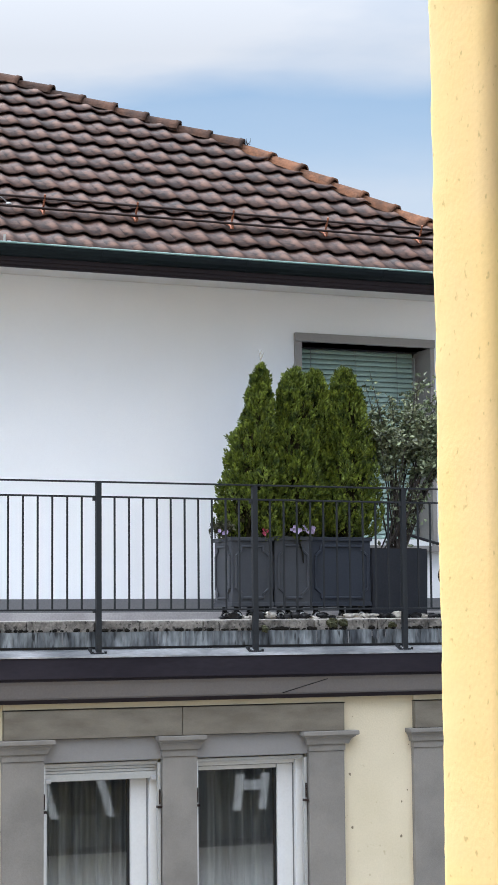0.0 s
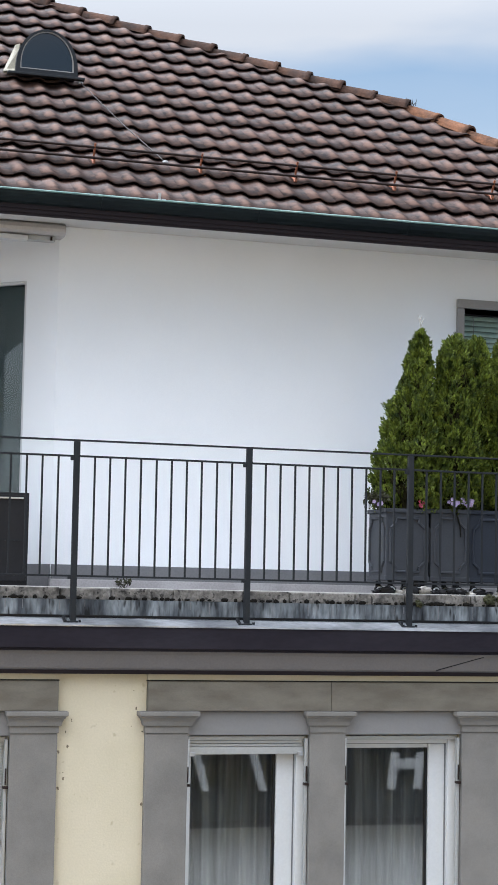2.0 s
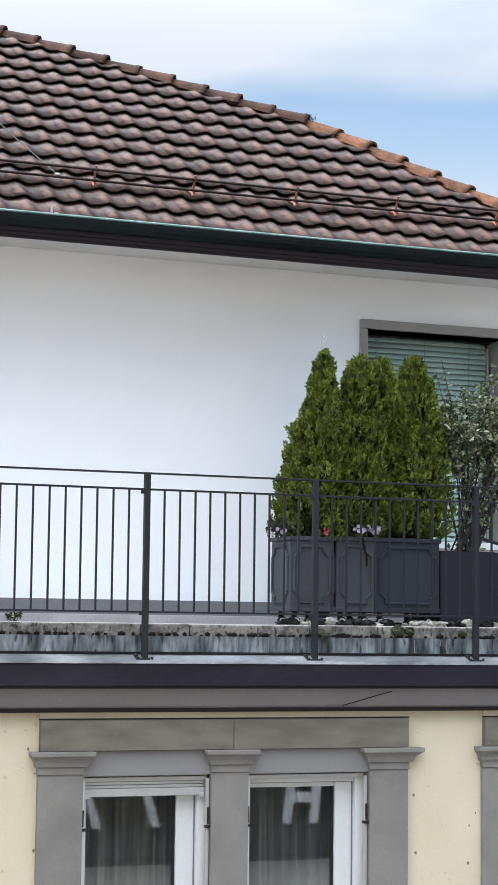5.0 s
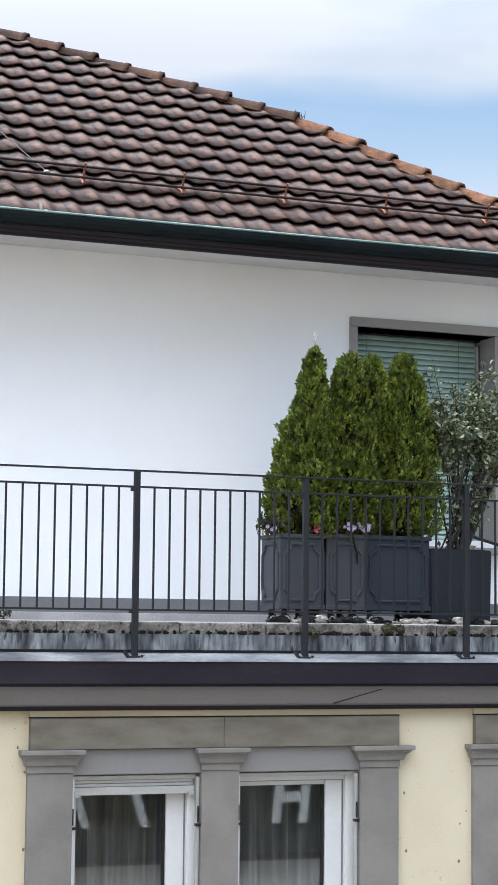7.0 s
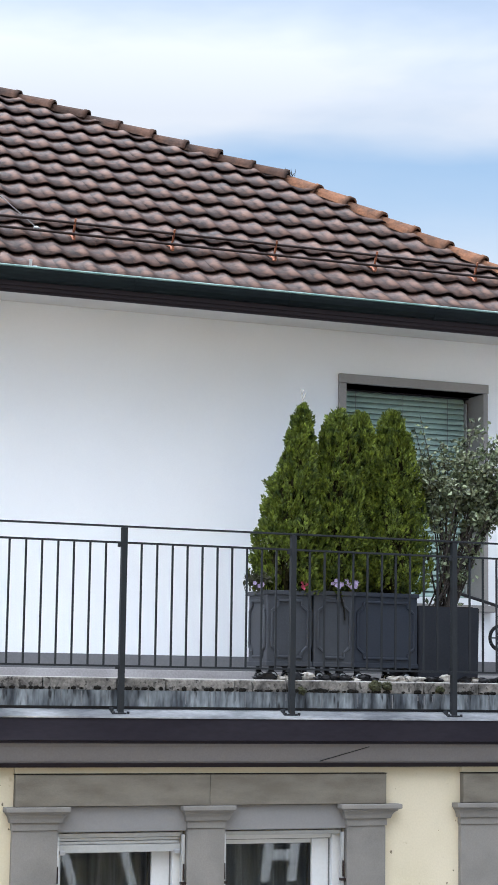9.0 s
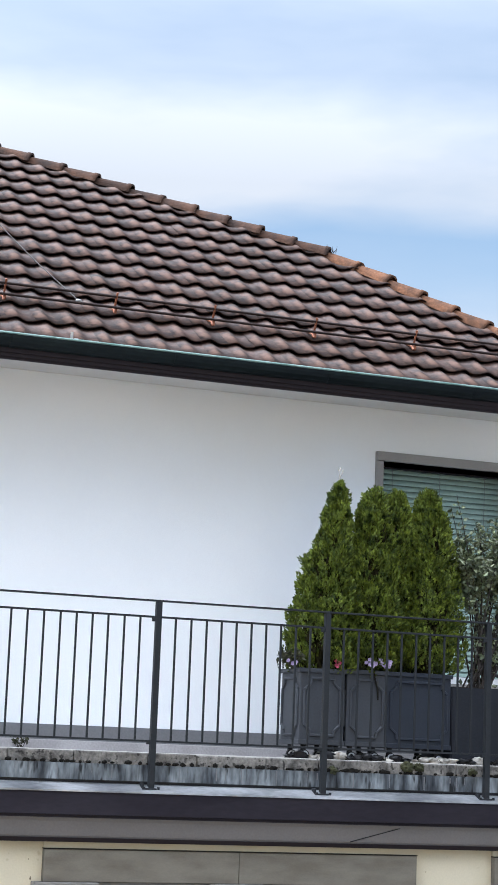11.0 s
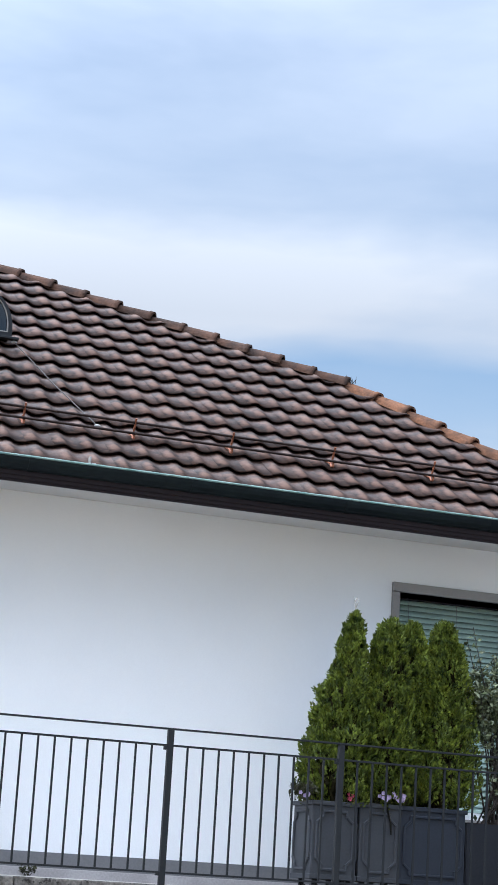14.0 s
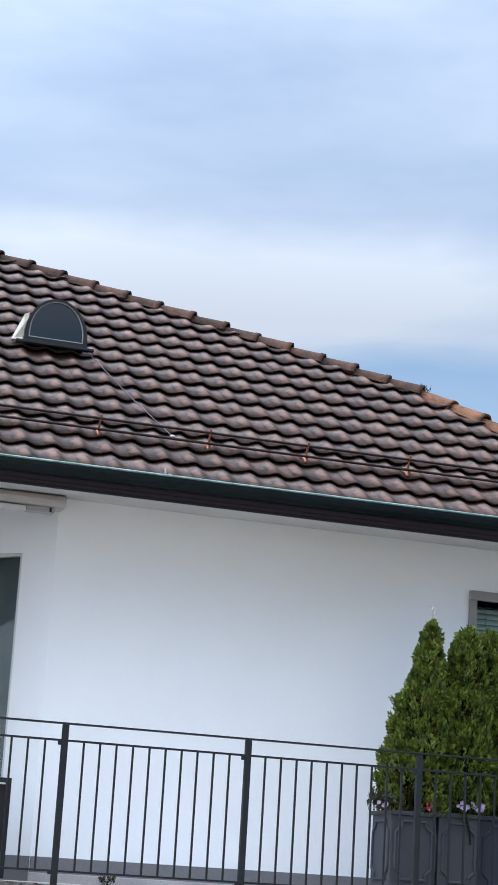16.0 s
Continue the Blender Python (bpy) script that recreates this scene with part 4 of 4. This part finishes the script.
def planter(x0, x1, y0, y1, z1, mat, label, panels):
    p = thing("planter_box", label, "planter", group="planter boxes on the terrace")
    z0 = -0.012
    w, dp = x1 - x0, y1 - y0
    bm = bmesh.new()
    box(bm, x0, x1, y0, y1, z0, z1 - 0.03, bevel=0.010)
    part("box", bm, mat, p)
    bm = boxes((x0 - 0.012, x1 + 0.012, y0 - 0.012, y0 + 0.03, z1 - 0.032, z1), (x0 - 0.012, x1 + 0.012, y1 - 0.03, y1 + 0.012, z1 - 0.032, z1), (x0 - 0.012, x0 + 0.03, y0 + 0.03, y1 - 0.03, z1 - 0.032, z1), (x1 - 0.03, x1 + 0.012, y0 + 0.03, y1 - 0.03, z1 - 0.032, z1), bevel=0.005)
    part("rim", bm, mat, p)
    part("base_band", boxes((x0 - 0.006, x1 + 0.006, y0 - 0.006, y1 + 0.006, z0, z0 + 0.035), bevel=0.004), mat, p)
    bm = bmesh.new()
    step = w / panels
    for i in range(panels):
        panel_relief(bm, x0 + i * step + 0.035, x0 + (i + 1) * step - 0.035, z0 + 0.07, z1 - 0.075, y0)
    part("panel_bead", bm, mat, p)
    bm = bmesh.new()
    panel_relief(bm, y0 + 0.035, y1 - 0.035, z0 + 0.07, z1 - 0.075, 0)
    bm.transform(Matrix.Translation((x0, 0, 0)) @ Matrix(((0, 1, 0, 0), (1, 0, 0, 0), (0, 0, 1, 0), (0, 0, 0, 1))))
    part("panel_bead", bm, mat, p)
    part("soil", boxes((x0 + 0.03, x1 - 0.03, y0 + 0.03, y1 - 0.03, z1 - 0.045, z1 - 0.022)), M_SOIL, p)
    for x in (x0 + 0.07, x1 - 0.07):
        for y in (y0 + 0.06, y1 - 0.06):
            bm = bmesh.new()
            rod(bm, (x, y - 0.014, FLOOR + 0.038), (x, y + 0.014, FLOOR + 0.038), 0.038, sides=14)
            box(bm, x - 0.02, x + 0.02, y + 0.016, y + 0.03, FLOOR + 0.04, z0)
            wheel_ = part("caster", bm, M_BLACK, p)
            bm = bmesh.new()
            for k in range(14):
                a0, a1 = 6.2832 * k / 14, 6.2832 * (k + 1) / 14
                rod(bm, (x + 0.024 * math.cos(a0), y - 0.016, FLOOR + 0.038 + 0.024 * math.sin(a0)), (x + 0.024 * math.cos(a1), y - 0.016, FLOOR + 0.038 + 0.024 * math.sin(a1)), 0.006, sides=5)
            part("rim", bm, M_WHITE, wheel_, "pale plastic wheel rim")
    return p


planter(1.252, 1.612, 0.34, 0.72, 0.552, M_PLANTER, "grey plastic planter box with notched panels, holding a conifer", 1)
planter(1.630, 1.960, 0.34, 0.72, 0.560, M_PLANTER, "narrow grey plastic planter box with one notched panel", 1)
planter(1.972, 2.515, 0.37, 0.84, 0.560, M_PLANTER_DARK, "dark blue-grey plastic planter box with a notched panel", 1)

pot = thing("tall_pot", "tall square black pot that holds a bushy shrub", "pot")
bm = bmesh.new()
bmesh.ops.create_cone(bm, cap_ends=True, segments=4, radius1=0.368, radius2=0.380, depth=0.56, matrix=Matrix.Translation((2.79, 0.64, 0.19)) @ Matrix.Rotation(radians(45), 4, "Z"))
bmesh.ops.bevel(bm, geom=bm.edges[:], offset=0.008, segments=2, affect="EDGES")
part("box", bm, M_POT, pot)
part("soil", boxes((2.56, 3.02, 0.41, 0.87, 0.466, 0.476)), M_SOIL, pot)
part("feet", boxes((2.6, 2.66, 0.46, 0.82, FLOOR, -0.085), (2.92, 2.98, 0.46, 0.82, FLOOR, -0.085)), M_BLACK, pot)

# pale and dark stones between the wheels; extra black ones stand in for shade
rnd = random.Random(21)
for i in range(30):
    bm = bmesh.new()
    r = rnd.uniform(0.022, 0.045)
    bmesh.ops.create_icosphere(bm, subdivisions=2, radius=r)
    for v in bm.verts:
        v.co = Vector((v.co.x * 1.2, v.co.y, v.co.z * 0.85)) + v.normal * 0.008 * noise.noise(v.co * 40 + Vector((i, 0, 0)))
        v.co += Vector((1.15 + i * 0.078 + rnd.uniform(-0.02, 0.02), 0.25 + rnd.uniform(-0.03, 0.03), FLOOR + r * 0.78))
    tagged(link("stone", bm, M_PEBBLE if rnd.random() < 0.45 else M_BLACK, True), "small loose stone on the terrace kerb", "stone", group="loose stones")


# ---- conifers ----
def spray_tree(name, label, base, top_z, radius, seed, clumps, lean=(0, 0), power=0.6):
    """A columnar conifer: tapered trunk and upright flat sprays in many tufts, ragged at its outline."""
    r = random.Random(seed)
    tree = thing(name, label, "conifer", group="conifers in planters")
    tree.location = base
    h = top_z - base[2]
    bm = bmesh.new()
    rod(bm, (0, 0, -0.03), (lean[0] * 0.6, lean[1] * 0.6, h * 0.75), 0.028, 0.006)
    for i in range(26):
        z = r.uniform(0.08, 0.8) * h
        a = r.uniform(0, 6.283)
        rad = radius * 0.55 * (1 - z / h) ** 0.7
        rod(bm, (lean[0] * z / h, lean[1] * z / h, z), (lean[0] * z / h + rad * math.cos(a), lean[1] * z / h + rad * math.sin(a), z + 0.18), 0.007, 0.002, 5)
    part("trunk", bm, M_BARK, tree)
    verts, faces = [], []
    dry_v, dry_f = [], []
    girth = lambda u: radius * min(1.0, 0.74 + 1.9 * u) * ((1 - u) ** power * 0.97 + 0.03)
    for i in range(clumps):
        u = 0.985 * r.random() ** 0.95
        a = r.uniform(0, 6.283)
        lump = 1 + 0.16 * noise.noise(Vector((math.cos(a) * 1.6, math.sin(a) * 1.6, u * 5 + seed))) + 0.22 * noise.noise(Vector((math.cos(a) * 3.5, math.sin(a) * 3.5, u * 13 + seed)))
        depth = r.random()
        rad = girth(u) * lump * (1.0 - 0.42 * depth ** 1.5)
        out = Vector((math.cos(a), math.sin(a), 0))
        c = Vector((lean[0] * u, lean[1] * u, u * h * 0.96)) + out * max(0.0, rad - 0.035)
        axis = (out * r.uniform(0.25, 0.75) * (1 - 0.6 * u) + Vector((r.gauss(0, 0.14), r.gauss(0, 0.14), 1))).normalized()
        across = axis.cross(Vector((r.gauss(0, 1), r.gauss(0, 1), r.gauss(0, 0.4)))).normalized()
        thick = axis.cross(across)
        tall, wide = r.uniform(0.09, 0.19) * (1 - 0.2 * u), r.uniform(0.026, 0.048)
        # one spray: a flattened, upright plume of overlapping scaly leaflets
        for k in range(72):
            v = r.random() ** 0.8
            w = wide * math.sin(math.pi * min(1.0, 0.18 + 0.80 * v)) ** 0.8
            b = r.uniform(0, 6.283)
            o = c + axis * tall * (v - 0.3) + across * w * math.cos(b) + thick * w * 0.45 * math.sin(b)
            d = (axis * (0.7 + 0.5 * v) + across * math.cos(b) * 0.8 + thick * math.sin(b) * 0.5 + Vector((r.gauss(0, 0.2), r.gauss(0, 0.2), r.gauss(0, 0.2)))).normalized()
            s = d.cross(across * math.sin(b) * 0.6 - thick * math.cos(b) + Vector((r.gauss(0, 0.3), r.gauss(0, 0.3), r.gauss(0, 0.3)))).normalized()
            L, W = r.uniform(0.018, 0.034), r.uniform(0.0046, 0.0074)
            n0 = len(verts)
            verts += [o - s * W * 0.6, o + s * W * 0.6, o + d * L * 0.6 + s * W, o + d * L, o + d * L * 0.55 - s * W]
            faces += [(n0, n0 + 1, n0 + 2, n0 + 4), (n0 + 4, n0 + 2, n0 + 3)]
    # old brown sprays inside, coloured near black for the shade in the gaps
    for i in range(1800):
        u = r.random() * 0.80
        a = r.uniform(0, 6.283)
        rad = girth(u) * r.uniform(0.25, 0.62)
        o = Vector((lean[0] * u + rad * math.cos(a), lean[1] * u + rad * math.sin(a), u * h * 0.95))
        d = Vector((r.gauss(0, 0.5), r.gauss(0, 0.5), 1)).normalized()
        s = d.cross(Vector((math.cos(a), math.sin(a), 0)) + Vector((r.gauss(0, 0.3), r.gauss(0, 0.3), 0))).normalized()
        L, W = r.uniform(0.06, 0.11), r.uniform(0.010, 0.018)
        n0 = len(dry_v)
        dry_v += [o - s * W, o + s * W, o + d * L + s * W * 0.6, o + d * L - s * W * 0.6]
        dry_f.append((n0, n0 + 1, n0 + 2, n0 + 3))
    me = bpy.data.meshes.new("shaded_inner_growth")
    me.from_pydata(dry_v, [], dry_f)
    me.materials.append(M_DEAD_SHADE)
    inner = new("shaded_inner_growth", me)
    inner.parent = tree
    me = bpy.data.meshes.new("crown")
    me.from_pydata(verts, [], faces)
    me.materials.append(M_THUJA)
    crown = new("crown", me)
    crown.parent = tree
    return tree


spray_tree("conifer", "slim green thuja with a bare tip in a planter", (1.50, 0.56, 0.53), 2.0, 0.38, 3, 600, (0.12, 0.0), 0.74)
spray_tree("conifer", "broad dense green thuja in a grey planter", (1.86, 0.57, 0.53), 2.0, 0.35, 5, 580, (0.06, 0.0), 0.52)
spray_tree("conifer", "green thuja pressed between two others", (2.12, 0.66, 0.56), 2.0, 0.34, 6, 620, (0.03, 0.0), 0.46)
spray_tree("conifer", "dense dark green thuja in a dark planter", (2.36, 0.60, 0.56), 2.01, 0.39, 8, 620, (0.05, 0.0), 0.54)
bm = bmesh.new()
for a, b in (((1.62, 0.58, 1.93), (1.625, 0.58, 2.06)), ((1.625, 0.58, 2.04), (1.600, 0.57, 2.13)), ((1.625, 0.58, 2.05), (1.650, 0.58, 2.11)), ((1.612, 0.575, 2.09), (1.630, 0.575, 2.13))):
    rod(bm, a, b, 0.006, 0.003, 5)
tagged(link("bare_twig", bm, M_DRY), "bare dry twig at the conifer's tip", "twig")


# ---- leafy shrub ----
def leafy(name, label, category, base, stems, spread_xy, z0, z1, seed, leaves, size, mat, stem=1.0):
    r = random.Random(seed)
    t = thing(name, label, category)
    t.location = base
    bm = bmesh.new()
    verts, faces = [], []
    lines = []
    for i in range(stems):
        a = Vector((r.uniform(-0.13, 0.13), r.uniform(-0.10, 0.10), 0)) * stem
        tip = Vector((r.uniform(-spread_xy[0], spread_xy[1]), r.uniform(-0.22, 0.22), r.uniform(z1 * 0.62, z1)))
        mid = a.lerp(tip, 0.5) + Vector((r.uniform(-0.05, 0.05), r.uniform(-0.05, 0.05), 0.1)) * stem
        rod(bm, a, mid, 0.008 * stem, 0.006 * stem, 5)
        rod(bm, mid, tip, 0.006 * stem, 0.002 * stem, 5)
        lines.append((a, mid, tip))
        for k in range(4):
            p0 = mid.lerp(tip, r.uniform(0.0, 0.8))
            p1 = p0 + Vector((r.uniform(-0.16, 0.16), r.uniform(-0.12, 0.12), r.uniform(-0.02, 0.2))) * stem
            rod(bm, p0, p1, 0.003 * stem, 0.0015 * stem, 4)
            lines.append((p0, p0.lerp(p1, 0.5), p1))
    part("branchwork", bm, M_BARK, t)
    for i in range(leaves):
        a, m_, b = r.choice(lines)
        u = r.random()
        p = a.lerp(m_, u * 2) if u < 0.5 else m_.lerp(b, u * 2 - 1)
        if p.z < z0 and r.random() < 0.85:
            continue
        p = p + Vector((r.gauss(0, 0.03), r.gauss(0, 0.03), r.gauss(0, 0.03))) * stem
        d = Vector((r.gauss(0, 1), r.gauss(0, 1), r.gauss(0.2, 0.8))).normalized()
        s = d.cross(Vector((r.gauss(0, 1), r.gauss(0, 1), r.gauss(0, 1)))).normalized()
        up = d.cross(s) * 0.15
        L = size * r.uniform(0.7, 1.3)
        W = L * 0.34
        n0 = len(verts)
        verts += [p, p + d * L * 0.45 + s * W + up * L, p + d * L, p + d * L * 0.45 - s * W + up * L, p + d * L * 0.5]
        faces += [(n0, n0 + 1, n0 + 4), (n0 + 4, n0 + 1, n0 + 2), (n0, n0 + 4, n0 + 3), (n0 + 4, n0 + 2, n0 + 3)]
    me = bpy.data.meshes.new("leaves")
    me.from_pydata(verts, [], faces)
    me.materials.append(mat)
    o = new("leaves", me)
    o.parent = t
    return t


leafy("shrub", "loose leafy shrub with thin dark stems in a black pot", "shrub", (2.86, 0.64, 0.47), 40, (0.36, 0.82), 0.20, 1.54, 12, 8600, 0.043, M_OLIVE)
leafy("trailing_plant", "small trailing plant with pale leaves at the planter's end", "plant", (1.22, 0.42, 0.55), 8, (0.17, 0.04), -0.2, 0.09, 17, 130, 0.042, M_MOSS, 0.35)
leafy("weed", "small weed on the terrace floor beside the wall", "weed", (-0.56, 1.60, FLOOR), 6, (0.06, 0.06), -0.1, 0.06, 23, 70, 0.032, M_MOSS, 0.3)


def flowers(name, label, x0, x1, z, mat, count, seed):
    r = random.Random(seed)
    t = thing(name, label, "flowers")
    bm = bmesh.new()
    for i in range(count):
        c = Vector((r.uniform(x0, x1), 0.305 + r.uniform(-0.03, 0.03), z + r.uniform(-0.02, 0.03)))
        for k in range(5):
            a = k * 1.2566 + r.uniform(-0.2, 0.2)
            d = Vector((math.cos(a), -0.35, math.sin(a))) * r.uniform(0.014, 0.020)
            s = Vector((-math.sin(a), 0, math.cos(a))) * 0.009
            bm.faces.new([bm.verts.new(q) for q in (c, c + d * 0.6 + s, c + d, c + d * 0.6 - s)])
    part("blossom", bm, mat, t)
    bm = bmesh.new()
    for i in range(count * 2):
        c = Vector((r.uniform(x0 - 0.03, x1 + 0.03), 0.38 + r.uniform(-0.03, 0.03), z - 0.05))
        rod(bm, c, c + Vector((r.uniform(-0.03, 0.03), r.uniform(-0.02, 0.0), r.uniform(0.02, 0.06))), 0.003, 0.002, 4)
    part("greenery", bm, M_MOSS, t)


flowers("pink_flowers", "a few pink-red flowers at a planter's rim", 1.50, 1.56, 0.585, M_PINK, 5, 2)
flowers("lilac_flowers", "lilac and white flowers at a planter's rim", 1.76, 2.00, 0.610, M_LILAC, 22, 4)
flowers("pale_flowers", "a few small pale flowers on the trailing plant", 1.12, 1.24, 0.590, M_LILAC, 6, 9)
bm = bmesh.new()
pts = [(1.845, 0.335, 0.57), (1.85, 0.325, 0.50), (1.875, 0.325, 0.42), (1.88, 0.325, 0.34)]
for a, b in zip(pts, pts[1:]):
    rod(bm, a, b, 0.008, 0.006, 5)
tagged(link("hanging_stem", bm, M_DIRT_SHADE), "dark stem hanging over the planter's rim", "stem")

for mx, mz, mr, ms in ((1.43, -0.195, 0.035, 1), (2.03, -0.150, 0.045, 2), (2.13, -0.150, 0.035, 3), (2.57, -0.17, 0.03, 4)):
    bm = bmesh.new()
    bmesh.ops.create_icosphere(bm, subdivisions=3, radius=mr, matrix=Matrix.Translation((mx, 0.10, mz)) @ Matrix.Diagonal((1.2, 0.8, 0.9, 1)))
    for v in bm.verts:
        v.co += v.normal * 0.016 * noise.noise(v.co * 55 + Vector((ms, 0, 0)))
    tagged(link("moss_cushion", bm, M_MOSS), "olive moss cushion growing on the terrace kerb", "moss", group="moss cushions")

# ---- folded cart by the window ----
cart = thing("garden_cart", "black folding cart with a small spoked wheel, against the white wall", "cart")
cx, cy, cz = 3.79, 1.35, 0.27
ring = bmesh.new()
for i in range(28):
    a, b = 2 * math.pi * i / 28, 2 * math.pi * (i + 1) / 28
    rod(ring, (cx + 0.10 * math.cos(a), cy, cz + 0.10 * math.sin(a)), (cx + 0.10 * math.cos(b), cy, cz + 0.10 * math.sin(b)), 0.016, sides=6)
wheel = part("wheel", ring, M_BLACK, cart)
bm = bmesh.new()
for i in range(6):
    a = math.pi * i / 3
    rod(bm, (cx, cy, cz), (cx + 0.095 * math.cos(a), cy, cz + 0.095 * math.sin(a)), 0.006, sides=5)
rod(bm, (cx, cy - 0.03, cz), (cx, cy + 0.03, cz), 0.022)
part("spokes", bm, M_IRON, wheel)
bm = bmesh.new()
for a, b in (((3.40, 1.38, 0.64), (3.98, 1.38, 0.49)), ((3.98, 1.38, 0.49), (4.14, 1.38, FLOOR)), ((3.79, 1.38, 0.27), (4.06, 1.38, 0.20)), ((3.79, 1.38, 0.27), (3.92, 1.38, 0.50))):
    rod(bm, a, b, 0.014)
part("tube_frame", bm, M_BLACK, cart)

# ---- the window that the view is taken from ----
OX, OY = -3.32, -11.68         # outer corner of the reveal
structure("house_wall", boxes((OX + 0.05, 1.6, OY - 0.178, OY, GROUND, 2.5), (-9.0, -6.2, OY - 0.178, OY, GROUND, 2.5), (-6.2, OX + 0.05, OY - 0.178, OY, GROUND, -0.95), (-6.2, OX + 0.05, OY - 0.178, OY, 1.75, 2.5)), M_YELLOW, "yellow rendered house wall round an open window")
bm = bmesh.new()
outline = [(0.05, -0.178), (0.0, -0.178), (0.0, -0.12), (0.0, -0.06), (0.0, -0.012), (0.0015, -0.004), (0.006, 0.0), (0.05, 0.0)]
rings = []
for k in range(271):
    z = -0.949 + k * 0.00999
    ring = []
    for i, (px, py) in enumerate(outline):
        wob = 0.0016 * noise.noise(Vector((i * 0.3, 0, z * 22))) + 0.0010 * noise.noise(Vector((i * 0.7, 5, z * 70))) if 2 < i < 7 else 0.0
        ring.append(bm.verts.new((OX + px + wob, OY + py, z)))
    rings.append(ring)
for r0, r1 in zip(rings, rings[1:]):
    for i in range(len(outline) - 1):
        bm.faces.new((r0[i], r0[i + 1], r1[i + 1], r1[i])).smooth = True
bmesh.ops.recalc_face_normals(bm, faces=bm.faces)
structure("window_reveal", bm, M_YELLOW, "yellow rough plaster reveal of the open window")
structure("window_jamb", boxes((OX + 0.006, OX + 0.11, OY - 0.265, OY - 0.1905, -0.95, 1.75), bevel=0.006), M_FRAME, "cream window frame with fine grooves")
structure("window_seal", boxes((OX - 0.001, OX + 0.2, OY - 0.190, OY - 0.1785, -0.95, 1.75)), M_GASKET, "dark seal between window frame and wall")
structure("window_stop", boxes((OX + 0.004, OX + 0.012, OY - 0.245, OY - 0.205, -0.95, 1.75), (OX - 0.004, OX + 0.012, OY - 0.29, OY - 0.265, -0.95, 1.75), bevel=0.002), M_FRAME, "cream bead on the window frame")
structure("window_groove", boxes((OX + 0.002, OX + 0.0065, OY - 0.2035, OY - 0.1985, -0.95, 1.75), (OX + 0.002, OX + 0.0065, OY - 0.2515, OY - 0.2475, -0.95, 1.75)), M_GASKET, "dark brown grooves in the cream window frame")
structure("inner_wall", boxes((OX - 0.002, OX + 0.3, OY - 0.45, OY - 0.30, -0.95, 1.75), (OX + 0.31, 1.6, OY - 0.45, OY - 0.28, -1.6, 2.4)), M_INNER, "grey inner wall beside the window")
structure("room_shell", boxes((-9.0, 1.6, -18.2, -18.0, GROUND, 2.5), (-9.2, -9.0, -18.0, OY, GROUND, 2.5), (1.6, 1.8, -18.0, OY, GROUND, 2.5), (-9.0, 1.6, -18.0, OY - 0.2, -1.7, -1.6)), M_INNER, "plain inner walls and floor of the room")
structure("ceiling", boxes((-9.0, 1.6, -18.0, OY - 0.2, 2.4, 2.5)), M_INNER, "plain ceiling of the room")

# the low house next door, which the lower panes mirror
house = thing("neighbour_house", "low pale house with a dark roof and white dormers", "house")
part("wall", boxes((2.2, 14.0, -17.0, OY - 0.02, GROUND, -3.36)), M_PALE, house)
part("eave", profile_x([(-11.35, -3.24), (-11.35, -3.34), (-11.75, -3.38), (-11.75, -3.24)], 2.0, 14.2), M_FASCIA, house)
part("roof", profile_x([(-11.45, -3.24), (-12.1, -1.64), (-16.5, -1.64), (-17.2, -3.24)], 2.0, 14.2), M_IRON, house)
def slanted(x_top, x_low, z_top, z_low, w):
    """An upright board that leans, its width w."""
    bm = bmesh.new()
    rows = [[bm.verts.new((x + dx, y, z)) for dx, y in ((-w / 2, -11.62), (w / 2, -11.62), (w / 2, -11.55), (-w / 2, -11.55))] for x, z in ((x_low, z_low), (x_top, z_top))]
    for i in range(4):
        j = (i + 1) % 4
        bm.faces.new((rows[0][i], rows[0][j], rows[1][j], rows[1][i]))
    bm.faces.new(rows[0][::-1])
    bm.faces.new(rows[1])
    return bm


for x, half, lean_x, bar_on in ((3.60, 0.42, 0.16, False), (6.27, 0.20, -0.06, True), (9.0, 0.4, -0.06, True)):
    dm = part("dormer", boxes((x - half - 0.25, x + half + 0.25, -12.0, -11.62, -3.19, -2.19)), M_IRON, house)
    for side in (-1, 1):
        part("dormer_frame", slanted(x + side * half - lean_x / 2, x + side * half + lean_x / 2, -2.34, -2.86, 0.11), M_WHITE, dm, "white painted frame")
    if bar_on:
        part("dormer_frame", boxes((x - half + 0.05, x + half - 0.05, -11.61, -11.56, -2.57, -2.43)), M_WHITE, dm, "white painted frame")
